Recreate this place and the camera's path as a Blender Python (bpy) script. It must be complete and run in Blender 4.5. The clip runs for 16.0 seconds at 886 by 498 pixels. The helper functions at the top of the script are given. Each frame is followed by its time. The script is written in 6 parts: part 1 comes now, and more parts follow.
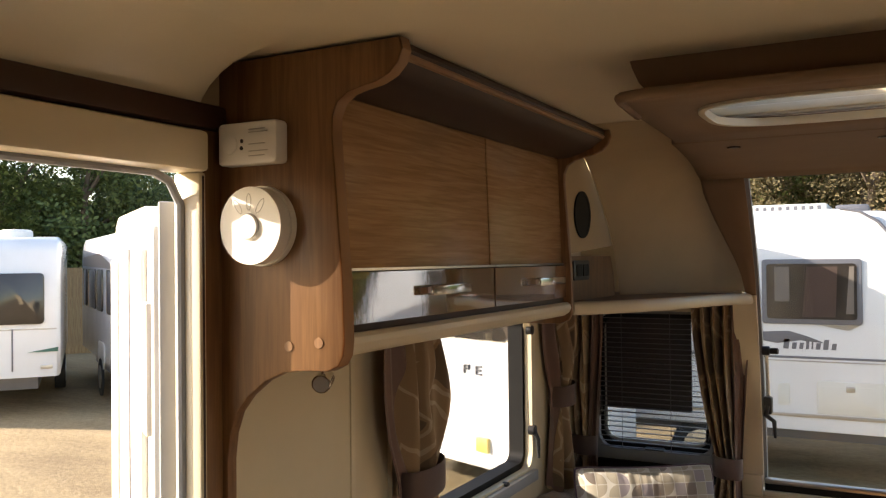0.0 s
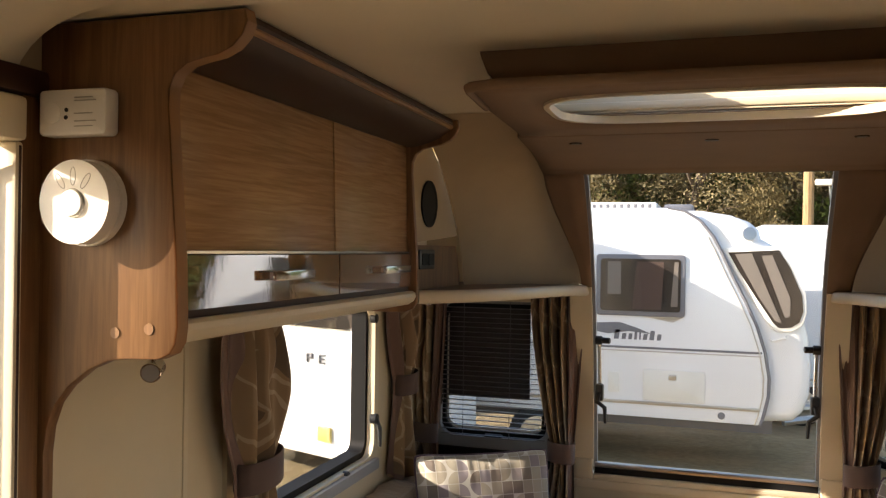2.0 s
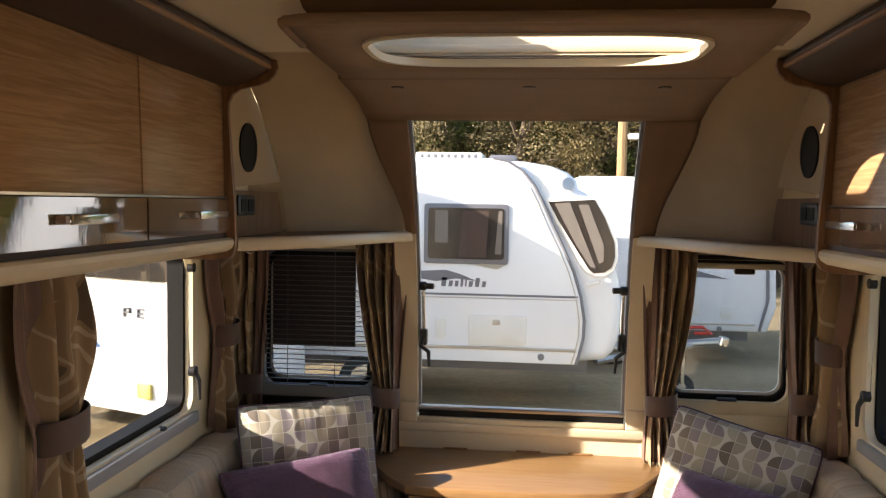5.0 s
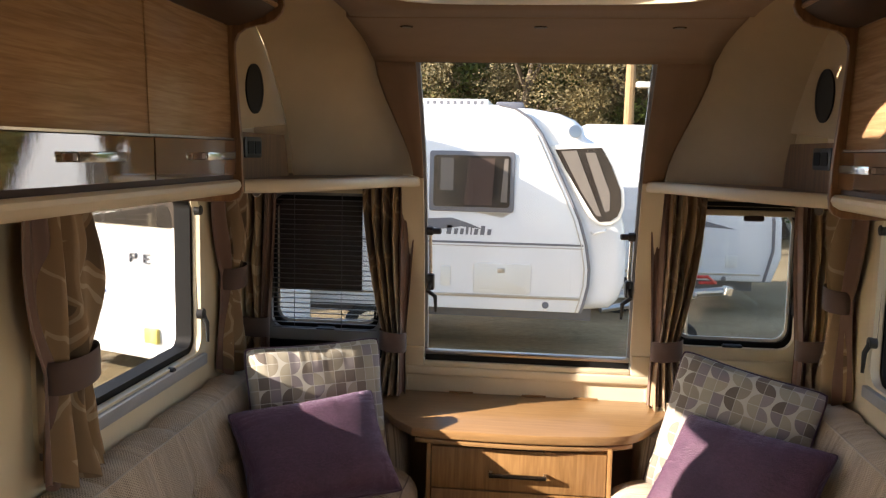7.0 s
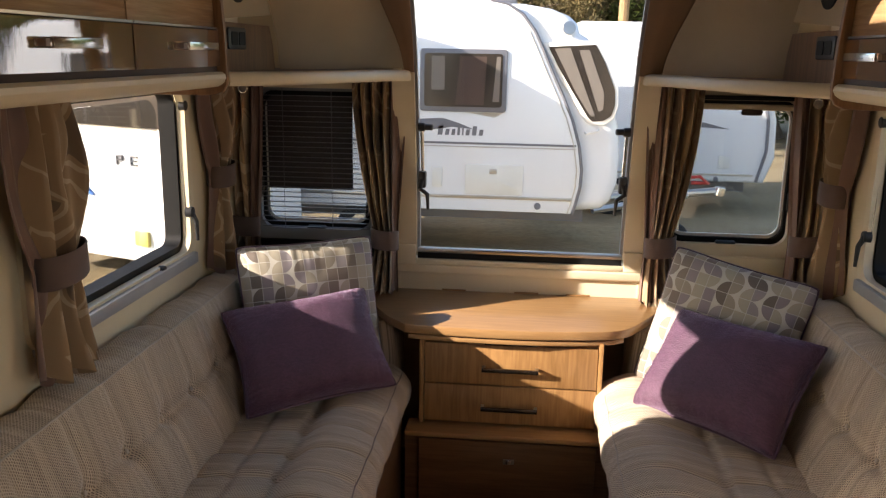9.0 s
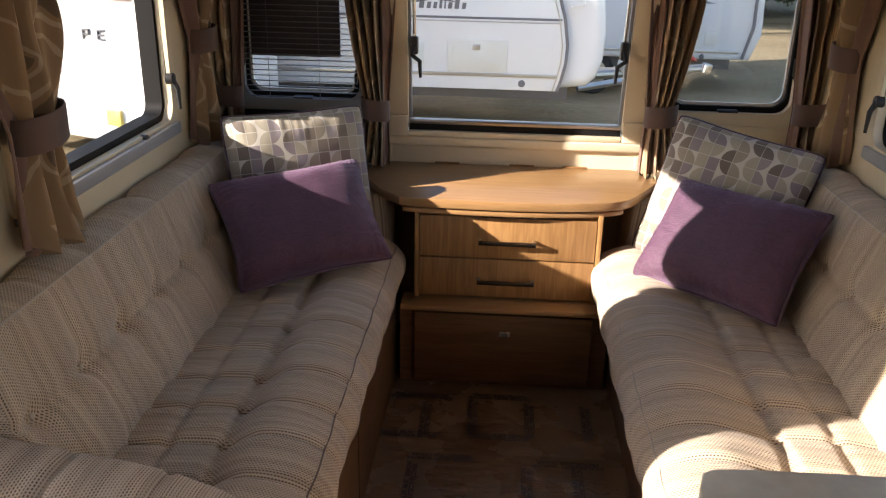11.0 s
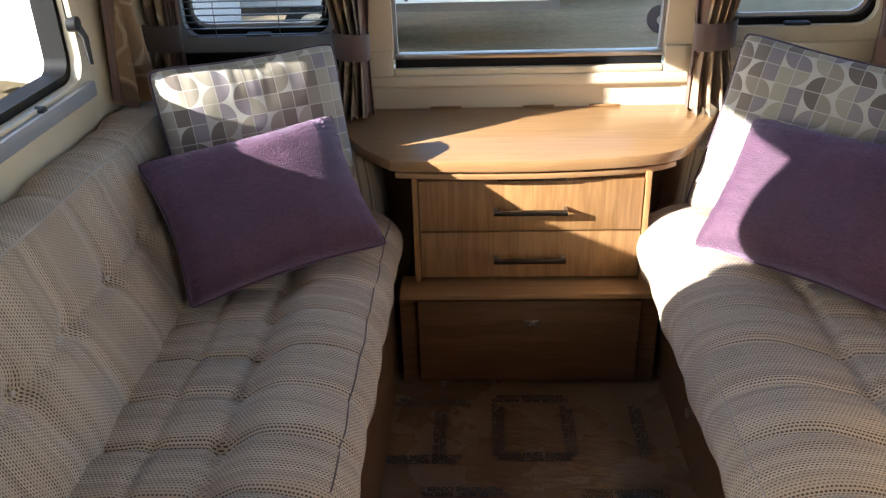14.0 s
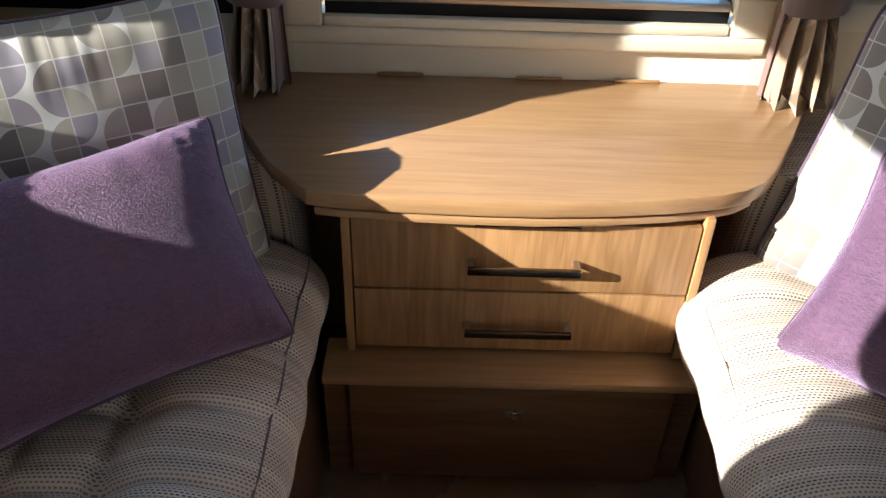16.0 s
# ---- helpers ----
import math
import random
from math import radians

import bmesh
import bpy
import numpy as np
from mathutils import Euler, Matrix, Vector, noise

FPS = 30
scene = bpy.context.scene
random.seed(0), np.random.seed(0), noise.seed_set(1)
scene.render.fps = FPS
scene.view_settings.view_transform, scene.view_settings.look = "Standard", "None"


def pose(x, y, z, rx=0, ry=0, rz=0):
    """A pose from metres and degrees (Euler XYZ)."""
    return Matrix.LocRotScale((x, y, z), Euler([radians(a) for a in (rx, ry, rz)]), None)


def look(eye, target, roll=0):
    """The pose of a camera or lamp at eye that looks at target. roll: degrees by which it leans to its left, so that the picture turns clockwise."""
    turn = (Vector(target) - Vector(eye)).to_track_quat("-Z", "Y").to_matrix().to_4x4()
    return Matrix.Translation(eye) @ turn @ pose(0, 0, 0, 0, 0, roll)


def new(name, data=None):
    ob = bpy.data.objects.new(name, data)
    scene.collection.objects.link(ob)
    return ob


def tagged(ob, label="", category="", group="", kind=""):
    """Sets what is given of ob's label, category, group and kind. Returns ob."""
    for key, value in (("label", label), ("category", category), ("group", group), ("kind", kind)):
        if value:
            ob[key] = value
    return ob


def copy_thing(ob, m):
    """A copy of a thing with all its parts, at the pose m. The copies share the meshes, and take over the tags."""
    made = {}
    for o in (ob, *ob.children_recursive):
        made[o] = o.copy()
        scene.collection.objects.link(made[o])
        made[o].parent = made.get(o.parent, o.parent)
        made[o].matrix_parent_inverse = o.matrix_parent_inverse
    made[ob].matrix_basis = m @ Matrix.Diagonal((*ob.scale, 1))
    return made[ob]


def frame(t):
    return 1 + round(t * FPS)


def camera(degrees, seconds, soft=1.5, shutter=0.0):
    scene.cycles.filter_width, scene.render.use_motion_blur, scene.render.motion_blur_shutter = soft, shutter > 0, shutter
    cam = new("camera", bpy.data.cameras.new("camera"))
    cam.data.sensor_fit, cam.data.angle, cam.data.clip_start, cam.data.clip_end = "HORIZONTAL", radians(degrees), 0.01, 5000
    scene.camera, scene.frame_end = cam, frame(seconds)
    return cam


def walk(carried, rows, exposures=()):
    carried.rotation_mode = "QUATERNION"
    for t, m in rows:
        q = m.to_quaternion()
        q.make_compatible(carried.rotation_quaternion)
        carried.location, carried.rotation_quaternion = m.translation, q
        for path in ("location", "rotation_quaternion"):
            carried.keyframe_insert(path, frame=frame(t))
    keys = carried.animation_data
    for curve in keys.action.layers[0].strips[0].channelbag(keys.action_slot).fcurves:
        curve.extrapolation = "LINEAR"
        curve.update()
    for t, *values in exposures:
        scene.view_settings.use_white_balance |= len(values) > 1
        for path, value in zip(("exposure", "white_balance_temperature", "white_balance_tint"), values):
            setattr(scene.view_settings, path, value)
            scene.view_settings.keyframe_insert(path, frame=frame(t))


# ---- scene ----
cam = camera(56.0, 16.0, soft=1.25)
PATH = [
    (0, (0.032, -2.694, 1.591), (-0.913, -0.932, 1.617), -0.6),
    (0.5, (0.032, -2.689, 1.592), (-0.843, -0.891, 1.609), -0.3),
    (1, (0.032, -2.685, 1.591), (-0.754, -0.846, 1.611), -0.1),
    (1.5, (0.028, -2.681, 1.589), (-0.69, -0.815, 1.602), 0.1),
    (2, (0.025, -2.67, 1.586), (-0.584, -0.765, 1.587), 0.8),
    (2.5, (0.026, -2.657, 1.585), (-0.446, -0.713, 1.577), 1.0),
    (3, (0.033, -2.665, 1.587), (-0.353, -0.703, 1.604), 0.9),
    (3.5, (0.038, -2.662, 1.586), (-0.298, -0.691, 1.598), 1.0),
    (4, (0.043, -2.652, 1.583), (-0.228, -0.671, 1.564), 0.6),
    (4.5, (0.044, -2.646, 1.577), (-0.173, -0.659, 1.508), 0.8),
    (7, (0.031, -2.633, 1.554), (-0.188, -0.659, 1.322), 1.2),
    (7.5, (0.028, -2.627, 1.551), (-0.194, -0.658, 1.28), 1.4),
    (8, (0.028, -2.618, 1.545), (-0.191, -0.654, 1.238), 1.2),
    (8.5, (0.028, -2.611, 1.537), (-0.185, -0.654, 1.184), 1.0),
    (9, (0.025, -2.603, 1.525), (-0.165, -0.665, 1.067), 1.0),
    (11.5, (-0.087, -2.531, 1.423), (-0.173, -0.704, 0.615), 1.0),
    (12, (-0.133, -2.522, 1.383), (-0.165, -0.75, 0.455), 0.9),
    (12.5, (-0.143, -2.44, 1.364), (-0.129, -0.713, 0.357), 1.4),
    (13, (-0.119, -2.256, 1.397), (-0.064, -0.485, 0.468), -0.3),
    (13.5, (-0.106, -2.118, 1.378), (-0.143, -0.349, 0.447), -1.2),
    (14, (-0.131, -1.951, 1.391), (-0.218, -0.17, 0.486), -1.8),
    (14.5, (-0.181, -1.717, 1.396), (-0.15, 0.051, 0.461), -0.5),
    (15, (-0.185, -1.519, 1.368), (-0.078, 0.207, 0.362), 0.3),
    (15.5, (-0.123, -1.305, 1.364), (-0.17, 0.392, 0.306), 0.4),
    (16, (-0.141, -1.104, 1.357), (-0.131, 0.5, 0.163), 1.8),
]
walk(cam, [(t, look(eye, target, roll)) for t, eye, target, roll in PATH], [(0.0, 1.57, 7200, 15), (4.0, 1.76, 7000, 15), (7.0, 1.74, 6900, 15), (9.2, 1.72, 6900, 16), (12.0, 1.92, 6400, 16), (14.0, 2.3, 5900, 10), (15.0, 2.34, 5800, 10), (16.0, 1.9, 5650, 9)])

# ---- world, sun and exposure ----
SUN_WAY = Vector((1.0, 0.42, -0.41)).normalized()
world = bpy.data.worlds.new("sky")
scene.world = world
world.use_nodes = True
wn = world.node_tree
sky = wn.nodes.new("ShaderNodeTexSky")
sky.sky_type = "NISHITA"
sky.sun_disc = False
sky.sun_elevation = math.asin(-SUN_WAY.z)
sky.sun_rotation = math.atan2(-SUN_WAY.x, -SUN_WAY.y)
wn.links.new(sky.outputs[0], wn.nodes["Background"].inputs[0])
wn.nodes["Background"].inputs[1].default_value = 0.15
sun_data = bpy.data.lights.new("sun", "SUN")
sun_data.energy, sun_data.angle, sun_data.color = 5.0, radians(0.55), (1.0, 0.92, 0.80)
sun = new("sun", sun_data)
sun.matrix_world = look((0, 0, 8), Vector((0, 0, 8)) + SUN_WAY)

# added fill lamp at an assumed, unseen kitchen window behind the camera
lamp_data = bpy.data.lights.new("rear_fill_lamp", "AREA")
lamp_data.shape, lamp_data.size, lamp_data.size_y, lamp_data.spread = "RECTANGLE", 0.85, 0.42, radians(80)
lamp_data.energy, lamp_data.color = 0.3, (1.0, 0.97, 0.92)
lamp = new("rear_fill_lamp", lamp_data)
lamp.matrix_world = look((1.075, -2.55, 1.27), (-0.85, -0.8, 0.45))

# ---- helpers ----
GROUND = -0.45


def mesh_of(name, bm, material, smooth=30):
    bmesh.ops.recalc_face_normals(bm, faces=bm.faces)
    me = bpy.data.meshes.new(name)
    bm.to_mesh(me)
    bm.free()
    for m in material if isinstance(material, (list, tuple)) else [material]:
        me.materials.append(m)
    if smooth:
        me.shade_smooth()
        me.set_sharp_from_angle(angle=radians(smooth))
    return me


def part(name, bm, material, parent=None, label="", smooth=35):
    ob = new(name, mesh_of(name, bm, material, smooth))
    ob.parent = parent
    return tagged(ob, label) if label else ob


def thing(name, label, category, group="", kind="", at=(0, 0, 0)):
    ob = new(name)
    ob.empty_display_size = 0.1
    ob.location = at
    return tagged(ob, label, category, group, kind)


def structure(name, bm, material, label, category, smooth=35):
    return tagged(part(name, bm, material, None, "", smooth), label, category, "", "structure")


def box(x0, x1, y0, y1, z0, z1, bevel=0.0, seg=2, bm=None):
    own = bmesh.new()
    v = [own.verts.new((x, y, z)) for x in (x0, x1) for y in (y0, y1) for z in (z0, z1)]
    for f in ((0, 1, 3, 2), (4, 6, 7, 5), (0, 4, 5, 1), (2, 3, 7, 6), (0, 2, 6, 4), (1, 5, 7, 3)):
        own.faces.new([v[i] for i in f])
    if bevel:
        bmesh.ops.bevel(own, geom=own.edges[:], offset=bevel, segments=seg, profile=0.5, affect="EDGES", clamp_overlap=True)
    return merge(bm, own)


def merge(bm, own):
    if bm is None:
        return own
    me = bpy.data.meshes.new("tmp")
    own.to_mesh(me)
    own.free()
    bm.from_mesh(me)
    bpy.data.meshes.remove(me)
    return bm


AX = {"x": (1, 2, 0), "y": (0, 2, 1), "z": (0, 1, 2)}


def place3(axis, a, b, d):
    """A point from its two in-plane coordinates and its depth along the axis."""
    p = [0, 0, 0]
    i, j, k = AX[axis]
    p[i], p[j], p[k] = a, b, d
    return p


def prism(outline, axis, d0, d1, bevel=0.0, seg=2, bm=None):
    """A flat outline pushed from depth d0 to d1 along an axis."""
    own = bmesh.new()
    lo = [own.verts.new(place3(axis, a, b, d0)) for a, b in outline]
    hi = [own.verts.new(place3(axis, a, b, d1)) for a, b in outline]
    f0, f1 = own.faces.new(lo), own.faces.new(hi)
    n = len(outline)
    for i in range(n):
        own.faces.new((lo[i], lo[(i + 1) % n], hi[(i + 1) % n], hi[i]))
    bmesh.ops.recalc_face_normals(own, faces=own.faces)
    if bevel:
        rim = list({e for f in (f0, f1) for e in f.edges})
        bmesh.ops.bevel(own, geom=rim, offset=bevel, segments=seg, profile=0.5, affect="EDGES", clamp_overlap=True)
    return merge(bm, own)


def rounded(a0, a1, b0, b1, r, n=6):
    pts = []
    for ca, cb, s in ((a1 - r, b1 - r, 0), (a0 + r, b1 - r, 90), (a0 + r, b0 + r, 180), (a1 - r, b0 + r, 270)):
        for i in range(n + 1):
            w = radians(s + 90 * i / n)
            pts.append((ca + r * math.cos(w), cb + r * math.sin(w)))
    return pts


def ring(outer, inner, axis, d0, d1, bm=None):
    """A frame between two outlines of the same count."""
    own = bmesh.new()
    n = len(outer)
    vs = [[own.verts.new(place3(axis, a, b, d)) for a, b in o] for o in (outer, inner) for d in (d0, d1)]
    for i in range(n):
        j = (i + 1) % n
        for p, q in ((0, 1), (2, 3), (0, 2), (1, 3)):
            own.faces.new((vs[p][i], vs[p][j], vs[q][j], vs[q][i]))
    return merge(bm, own)


def grid(rows, uvs=None, closed=False, caps=False, bm=None):
    """A sheet through rows of points; closed: each row runs round. uvs: rows of (u, v)."""
    own = bmesh.new()
    layer = own.loops.layers.uv.new("UVMap")
    vs = [[own.verts.new(p) for p in row] for row in rows]
    n = len(rows[0])
    for i in range(len(rows) - 1):
        for j in range(n if closed else n - 1):
            k = (j + 1) % n
            f = own.faces.new((vs[i][j], vs[i][k], vs[i + 1][k], vs[i + 1][j]))
            if uvs:
                for loop, (a, b) in zip(f.loops, ((i, j), (i, j + 1), (i + 1, j + 1), (i + 1, j))):
                    loop[layer].uv = uvs[a][min(b, len(uvs[a]) - 1)]
    if caps:
        for row, uv in ((vs[0], uvs[0] if uvs else None), (vs[-1], uvs[-1] if uvs else None)):
            f = own.faces.new(row)
            if uv:
                for loop in f.loops:
                    loop[layer].uv = (loop.vert.co.x + loop.vert.co.y, loop.vert.co.z)
    return merge(bm, own)


def tube(path, r, n=8, bm=None, caps=True, closed=False):
    pts = [Vector(p) for p in path]
    rows, last = [], None
    for i, p in enumerate(pts):
        a, b = (pts[i - 1] if i or closed else p), (pts[(i + 1) % len(pts)] if i + 1 < len(pts) or closed else p)
        d = (b - a).normalized()
        if last is None:
            last = d.orthogonal().normalized()
        side = (last - d * last.dot(d)).normalized()
        last = side
        up = d.cross(side)
        rr = r[i] if isinstance(r, (list, tuple)) else r
        rows.append([p + side * rr * math.cos(2 * math.pi * k / n) + up * rr * math.sin(2 * math.pi * k / n) for k in range(n)])
    if closed:
        rows.append(rows[0])
    return grid(rows, closed=True, caps=caps and not closed, bm=bm)


def disc(centre, way, r, depth, n=24, bevel=0.0, bm=None):
    """A round plate from centre along way."""
    own = bmesh.new()
    q = Vector(way).normalized().to_track_quat("Z", "Y").to_matrix().to_4x4()
    lo = [own.verts.new((r * math.cos(2 * math.pi * k / n), r * math.sin(2 * math.pi * k / n), 0)) for k in range(n)]
    hi = [own.verts.new((v.co.x, v.co.y, depth)) for v in lo]
    own.faces.new(lo)
    top = own.faces.new(hi)
    for k in range(n):
        own.faces.new((lo[k], lo[(k + 1) % n], hi[(k + 1) % n], hi[k]))
    if bevel:
        bmesh.ops.bevel(own, geom=list(top.edges), offset=bevel, segments=3, profile=0.6, affect="EDGES", clamp_overlap=True)
    bmesh.ops.transform(own, matrix=Matrix.Translation(centre) @ q, verts=own.verts)
    return merge(bm, own)


def smoothed(pts, n):
    """Points spread evenly along a soft line through pts."""
    out = []
    m = len(pts)
    for i in range(m - 1):
        p0, p1, p2, p3 = (Vector(pts[max(0, min(m - 1, k))]) for k in (i - 1, i, i + 1, i + 2))
        for j in range(8):
            t = j / 8
            out.append(0.5 * (2 * p1 + (p2 - p0) * t + (2 * p0 - 5 * p1 + 4 * p2 - p3) * t * t + (3 * p1 - p0 - 3 * p2 + p3) * t ** 3))
    out.append(Vector(pts[-1]))
    ln = [0.0]
    for a, b in zip(out, out[1:]):
        ln.append(ln[-1] + (b - a).length)
    res = []
    k = 0
    for i in range(n + 1):
        d = ln[-1] * i / n
        while k < len(ln) - 2 and ln[k + 1] < d:
            k += 1
        f = (d - ln[k]) / max(1e-9, ln[k + 1] - ln[k])
        res.append((out[k].lerp(out[k + 1], f), d))
    return res


def wall_cells(axis, d0, d1, a_range, b_range, holes):
    """A flat wall with rectangular openings, as one mesh of blocks."""
    bm = bmesh.new()
    aa = sorted({*a_range, *[h[0] for h in holes], *[h[1] for h in holes]})
    bb = sorted({*b_range, *[h[2] for h in holes], *[h[3] for h in holes]})
    i, j, k = AX[axis]
    for a0, a1 in zip(aa, aa[1:]):
        for b0, b1 in zip(bb, bb[1:]):
            am, bmid = (a0 + a1) / 2, (b0 + b1) / 2
            if any(h[0] < am < h[1] and h[2] < bmid < h[3] for h in holes):
                continue
            lo, hi = place3(axis, a0, b0, min(d0, d1)), place3(axis, a1, b1, max(d0, d1))
            box(lo[0], hi[0], lo[1], hi[1], lo[2], hi[2], bm=bm)
    bmesh.ops.remove_doubles(bm, verts=bm.verts, dist=1e-5)
    seen = {}
    for f in bm.faces:
        c = f.calc_center_median()
        seen.setdefault((round(c.x, 4), round(c.y, 4), round(c.z, 4)), []).append(f)
    bmesh.ops.delete(bm, geom=[f for fs in seen.values() if len(fs) > 1 for f in fs], context="FACES_ONLY")
    return bm


# ---- materials ----
class Nodes:
    """Short hand for a material's nodes."""

    def __init__(self, name, rough=0.5, metal=0.0):
        self.m = bpy.data.materials.new(name)
        self.m.use_nodes = True
        self.t = self.m.node_tree
        self.b = self.t.nodes["Principled BSDF"]
        self.b.inputs["Roughness"].default_value, self.b.inputs["Metallic"].default_value = rough, metal

    def add(self, kind, **sets):
        n = self.t.nodes.new(kind)
        for k, v in sets.items():
            if k in n.inputs:
                self.put(n.inputs[k], v)
        return n

    def put(self, socket, v):
        if isinstance(v, bpy.types.NodeSocket):
            self.t.links.new(v, socket)
        else:
            socket.default_value = v

    def math(self, op, a, b=0.0, c=0.0):
        n = self.t.nodes.new("ShaderNodeMath")
        n.operation = op
        for s, v in zip(n.inputs, (a, b, c)):
            self.put(s, v)
        return n.outputs[0]

    def coords(self, kind="Object", scale=(1, 1, 1), turn=(0, 0, 0)):
        c = self.t.nodes.new("ShaderNodeTexCoord")
        n = self.t.nodes.new("ShaderNodeMapping")
        n.inputs["Scale"].default_value = scale
        n.inputs["Rotation"].default_value = turn
        self.t.links.new(c.outputs[kind], n.inputs[0])
        return n.outputs[0]

    def split(self, v):
        n = self.t.nodes.new("ShaderNodeSeparateXYZ")
        self.t.links.new(v, n.inputs[0])
        return n.outputs

    def noise(self, vec, scale, detail=3.0, rough=0.55, out="Fac"):
        n = self.add("ShaderNodeTexNoise", Scale=scale, Detail=detail, Roughness=rough)
        self.t.links.new(vec, n.inputs["Vector"])
        return n.outputs[0 if out == "Fac" else 1]

    def ramp(self, fac, stops, hard=False):
        n = self.t.nodes.new("ShaderNodeValToRGB")
        e = n.color_ramp.elements
        if hard:
            n.color_ramp.interpolation = "CONSTANT"
        while len(e) < len(stops):
            e.new(0.5)
        for s, (p, c) in zip(e, stops):
            s.position, s.color = p, (*c, 1)
        self.put(n.inputs[0], fac)
        return n.outputs[0]

    def mix(self, fac, a, b, how="MIX"):
        n = self.t.nodes.new("ShaderNodeMix")
        n.data_type, n.blend_type = "RGBA", how
        for i, v in ((0, fac), (6, a), (7, b)):
            self.put(n.inputs[i], (*v, 1) if isinstance(v, tuple) and len(v) == 3 else v)
        return n.outputs[2]

    def bump(self, height, strength=0.2, dist=0.002):
        n = self.add("ShaderNodeBump", Strength=strength, Distance=dist, Height=height)
        self.t.links.new(n.outputs[0], self.b.inputs["Normal"])

    def colour(self, c):
        self.put(self.b.inputs["Base Color"], (*c, 1) if isinstance(c, tuple) and len(c) == 3 else c)
        return self


def plain(name, c, rough=0.5, metal=0.0, vary=0.06, scale=6.0, bump=0.05, coat=0.0):
    """A painted, moulded or metal surface with slight clouding and fine relief."""
    n = Nodes(name, rough, metal)
    co = n.coords()
    f = n.noise(co, scale, 4)
    n.colour(n.ramp(f, [(0.3, tuple(v * (1 - vary) for v in c)), (0.7, tuple(min(1, v * (1 + vary)) for v in c))]))
    g = n.noise(co, 260, 2)
    n.bump(g, bump, 0.001)
    n.put(n.b.inputs["Roughness"], n.math("ADD", rough - 0.04, n.math("MULTIPLY", f, 0.08)))
    if coat:
        n.b.inputs["Coat Weight"].default_value, n.b.inputs["Coat Roughness"].default_value = coat, 0.03
    return n.m


def wood(name, light, dark, axis="x", rough=0.35, coat=0.0, spec=0.5, figure=0.3, pore=0.55, across=14.0, lines=34.0):
    """Foil veneer with grain along one axis."""
    n = Nodes(name, rough)
    s = [across, across, across]
    s["xyz".index(axis)] = 1.1
    co = n.coords("Object", tuple(s))
    warp = n.noise(co, 1.0, 4, 0.6)
    rings = n.math("SINE", n.math("MULTIPLY", warp, lines))
    t = [90.0, 90.0, 90.0]
    t["xyz".index(axis)] = 4.0
    fine = n.noise(n.coords("Object", tuple(t)), 1.6, 3, 0.7)
    base = n.mix(n.math("MULTIPLY_ADD", rings, figure, 0.34), light, dark)
    pores = n.ramp(fine, [(0.38, (0.62, 0.56, 0.5)), (0.56, (1, 1, 1))])
    base = n.mix(pore, base, pores, "MULTIPLY")
    broad = n.noise(n.coords("Object"), 2.3, 2)
    base = n.mix(n.math("MULTIPLY", broad, 0.25), base, dark)
    n.colour(base)
    n.bump(fine, 0.08, 0.001)
    n.b.inputs["Specular IOR Level"].default_value = spec
    if coat:
        n.b.inputs["Coat Weight"].default_value, n.b.inputs["Coat Roughness"].default_value = coat, 0.012
        n.b.inputs["Coat IOR"].default_value = 4.0
        # coat normal leans evenly along y to steer the reflection, with a fine ripple
        ripple = n.noise(n.coords("Object", (1, 45, 26)), 1.0, 5, 0.6)
        coat_lean = n.math("MULTIPLY", n.split(n.coords("Object"))[1], -0.108)
        wave = n.add("ShaderNodeBump", Strength=1.0, Distance=1.0, Height=n.math("ADD", coat_lean, n.math("MULTIPLY", ripple, 0.00009)))
        n.t.links.new(wave.outputs[0], n.b.inputs["Coat Normal"])
    return n.m


def glass(name, tint=(0.93, 0.95, 0.95), gloss=1.0, base=0.035):
    m = bpy.data.materials.new(name)
    m.use_nodes = True
    t = m.node_tree
    t.nodes.clear()
    out, mixer = t.nodes.new("ShaderNodeOutputMaterial"), t.nodes.new("ShaderNodeMixShader")
    clear, shine, lw = t.nodes.new("ShaderNodeBsdfTransparent"), t.nodes.new("ShaderNodeBsdfGlossy"), t.nodes.new("ShaderNodeLayerWeight")
    power, scale = t.nodes.new("ShaderNodeMath"), t.nodes.new("ShaderNodeMath")
    clear.inputs[0].default_value = (*tint, 1)
    shine.inputs["Roughness"].default_value = 0.02
    shine.inputs[0].default_value = (gloss, gloss, gloss, 1)
    lw.inputs[0].default_value = 0.5
    power.operation, power.inputs[1].default_value = "POWER", 5.0
    scale.operation, scale.inputs[1].default_value, scale.inputs[2].default_value = "MULTIPLY_ADD", 0.9 - base, base
    t.links.new(lw.outputs["Facing"], power.inputs[0])
    t.links.new(power.outputs[0], scale.inputs[0])
    t.links.new(scale.outputs[0], mixer.inputs[0])
    t.links.new(clear.outputs[0], mixer.inputs[1])
    t.links.new(shine.outputs[0], mixer.inputs[2])
    t.links.new(mixer.outputs[0], out.inputs[0])
    return m


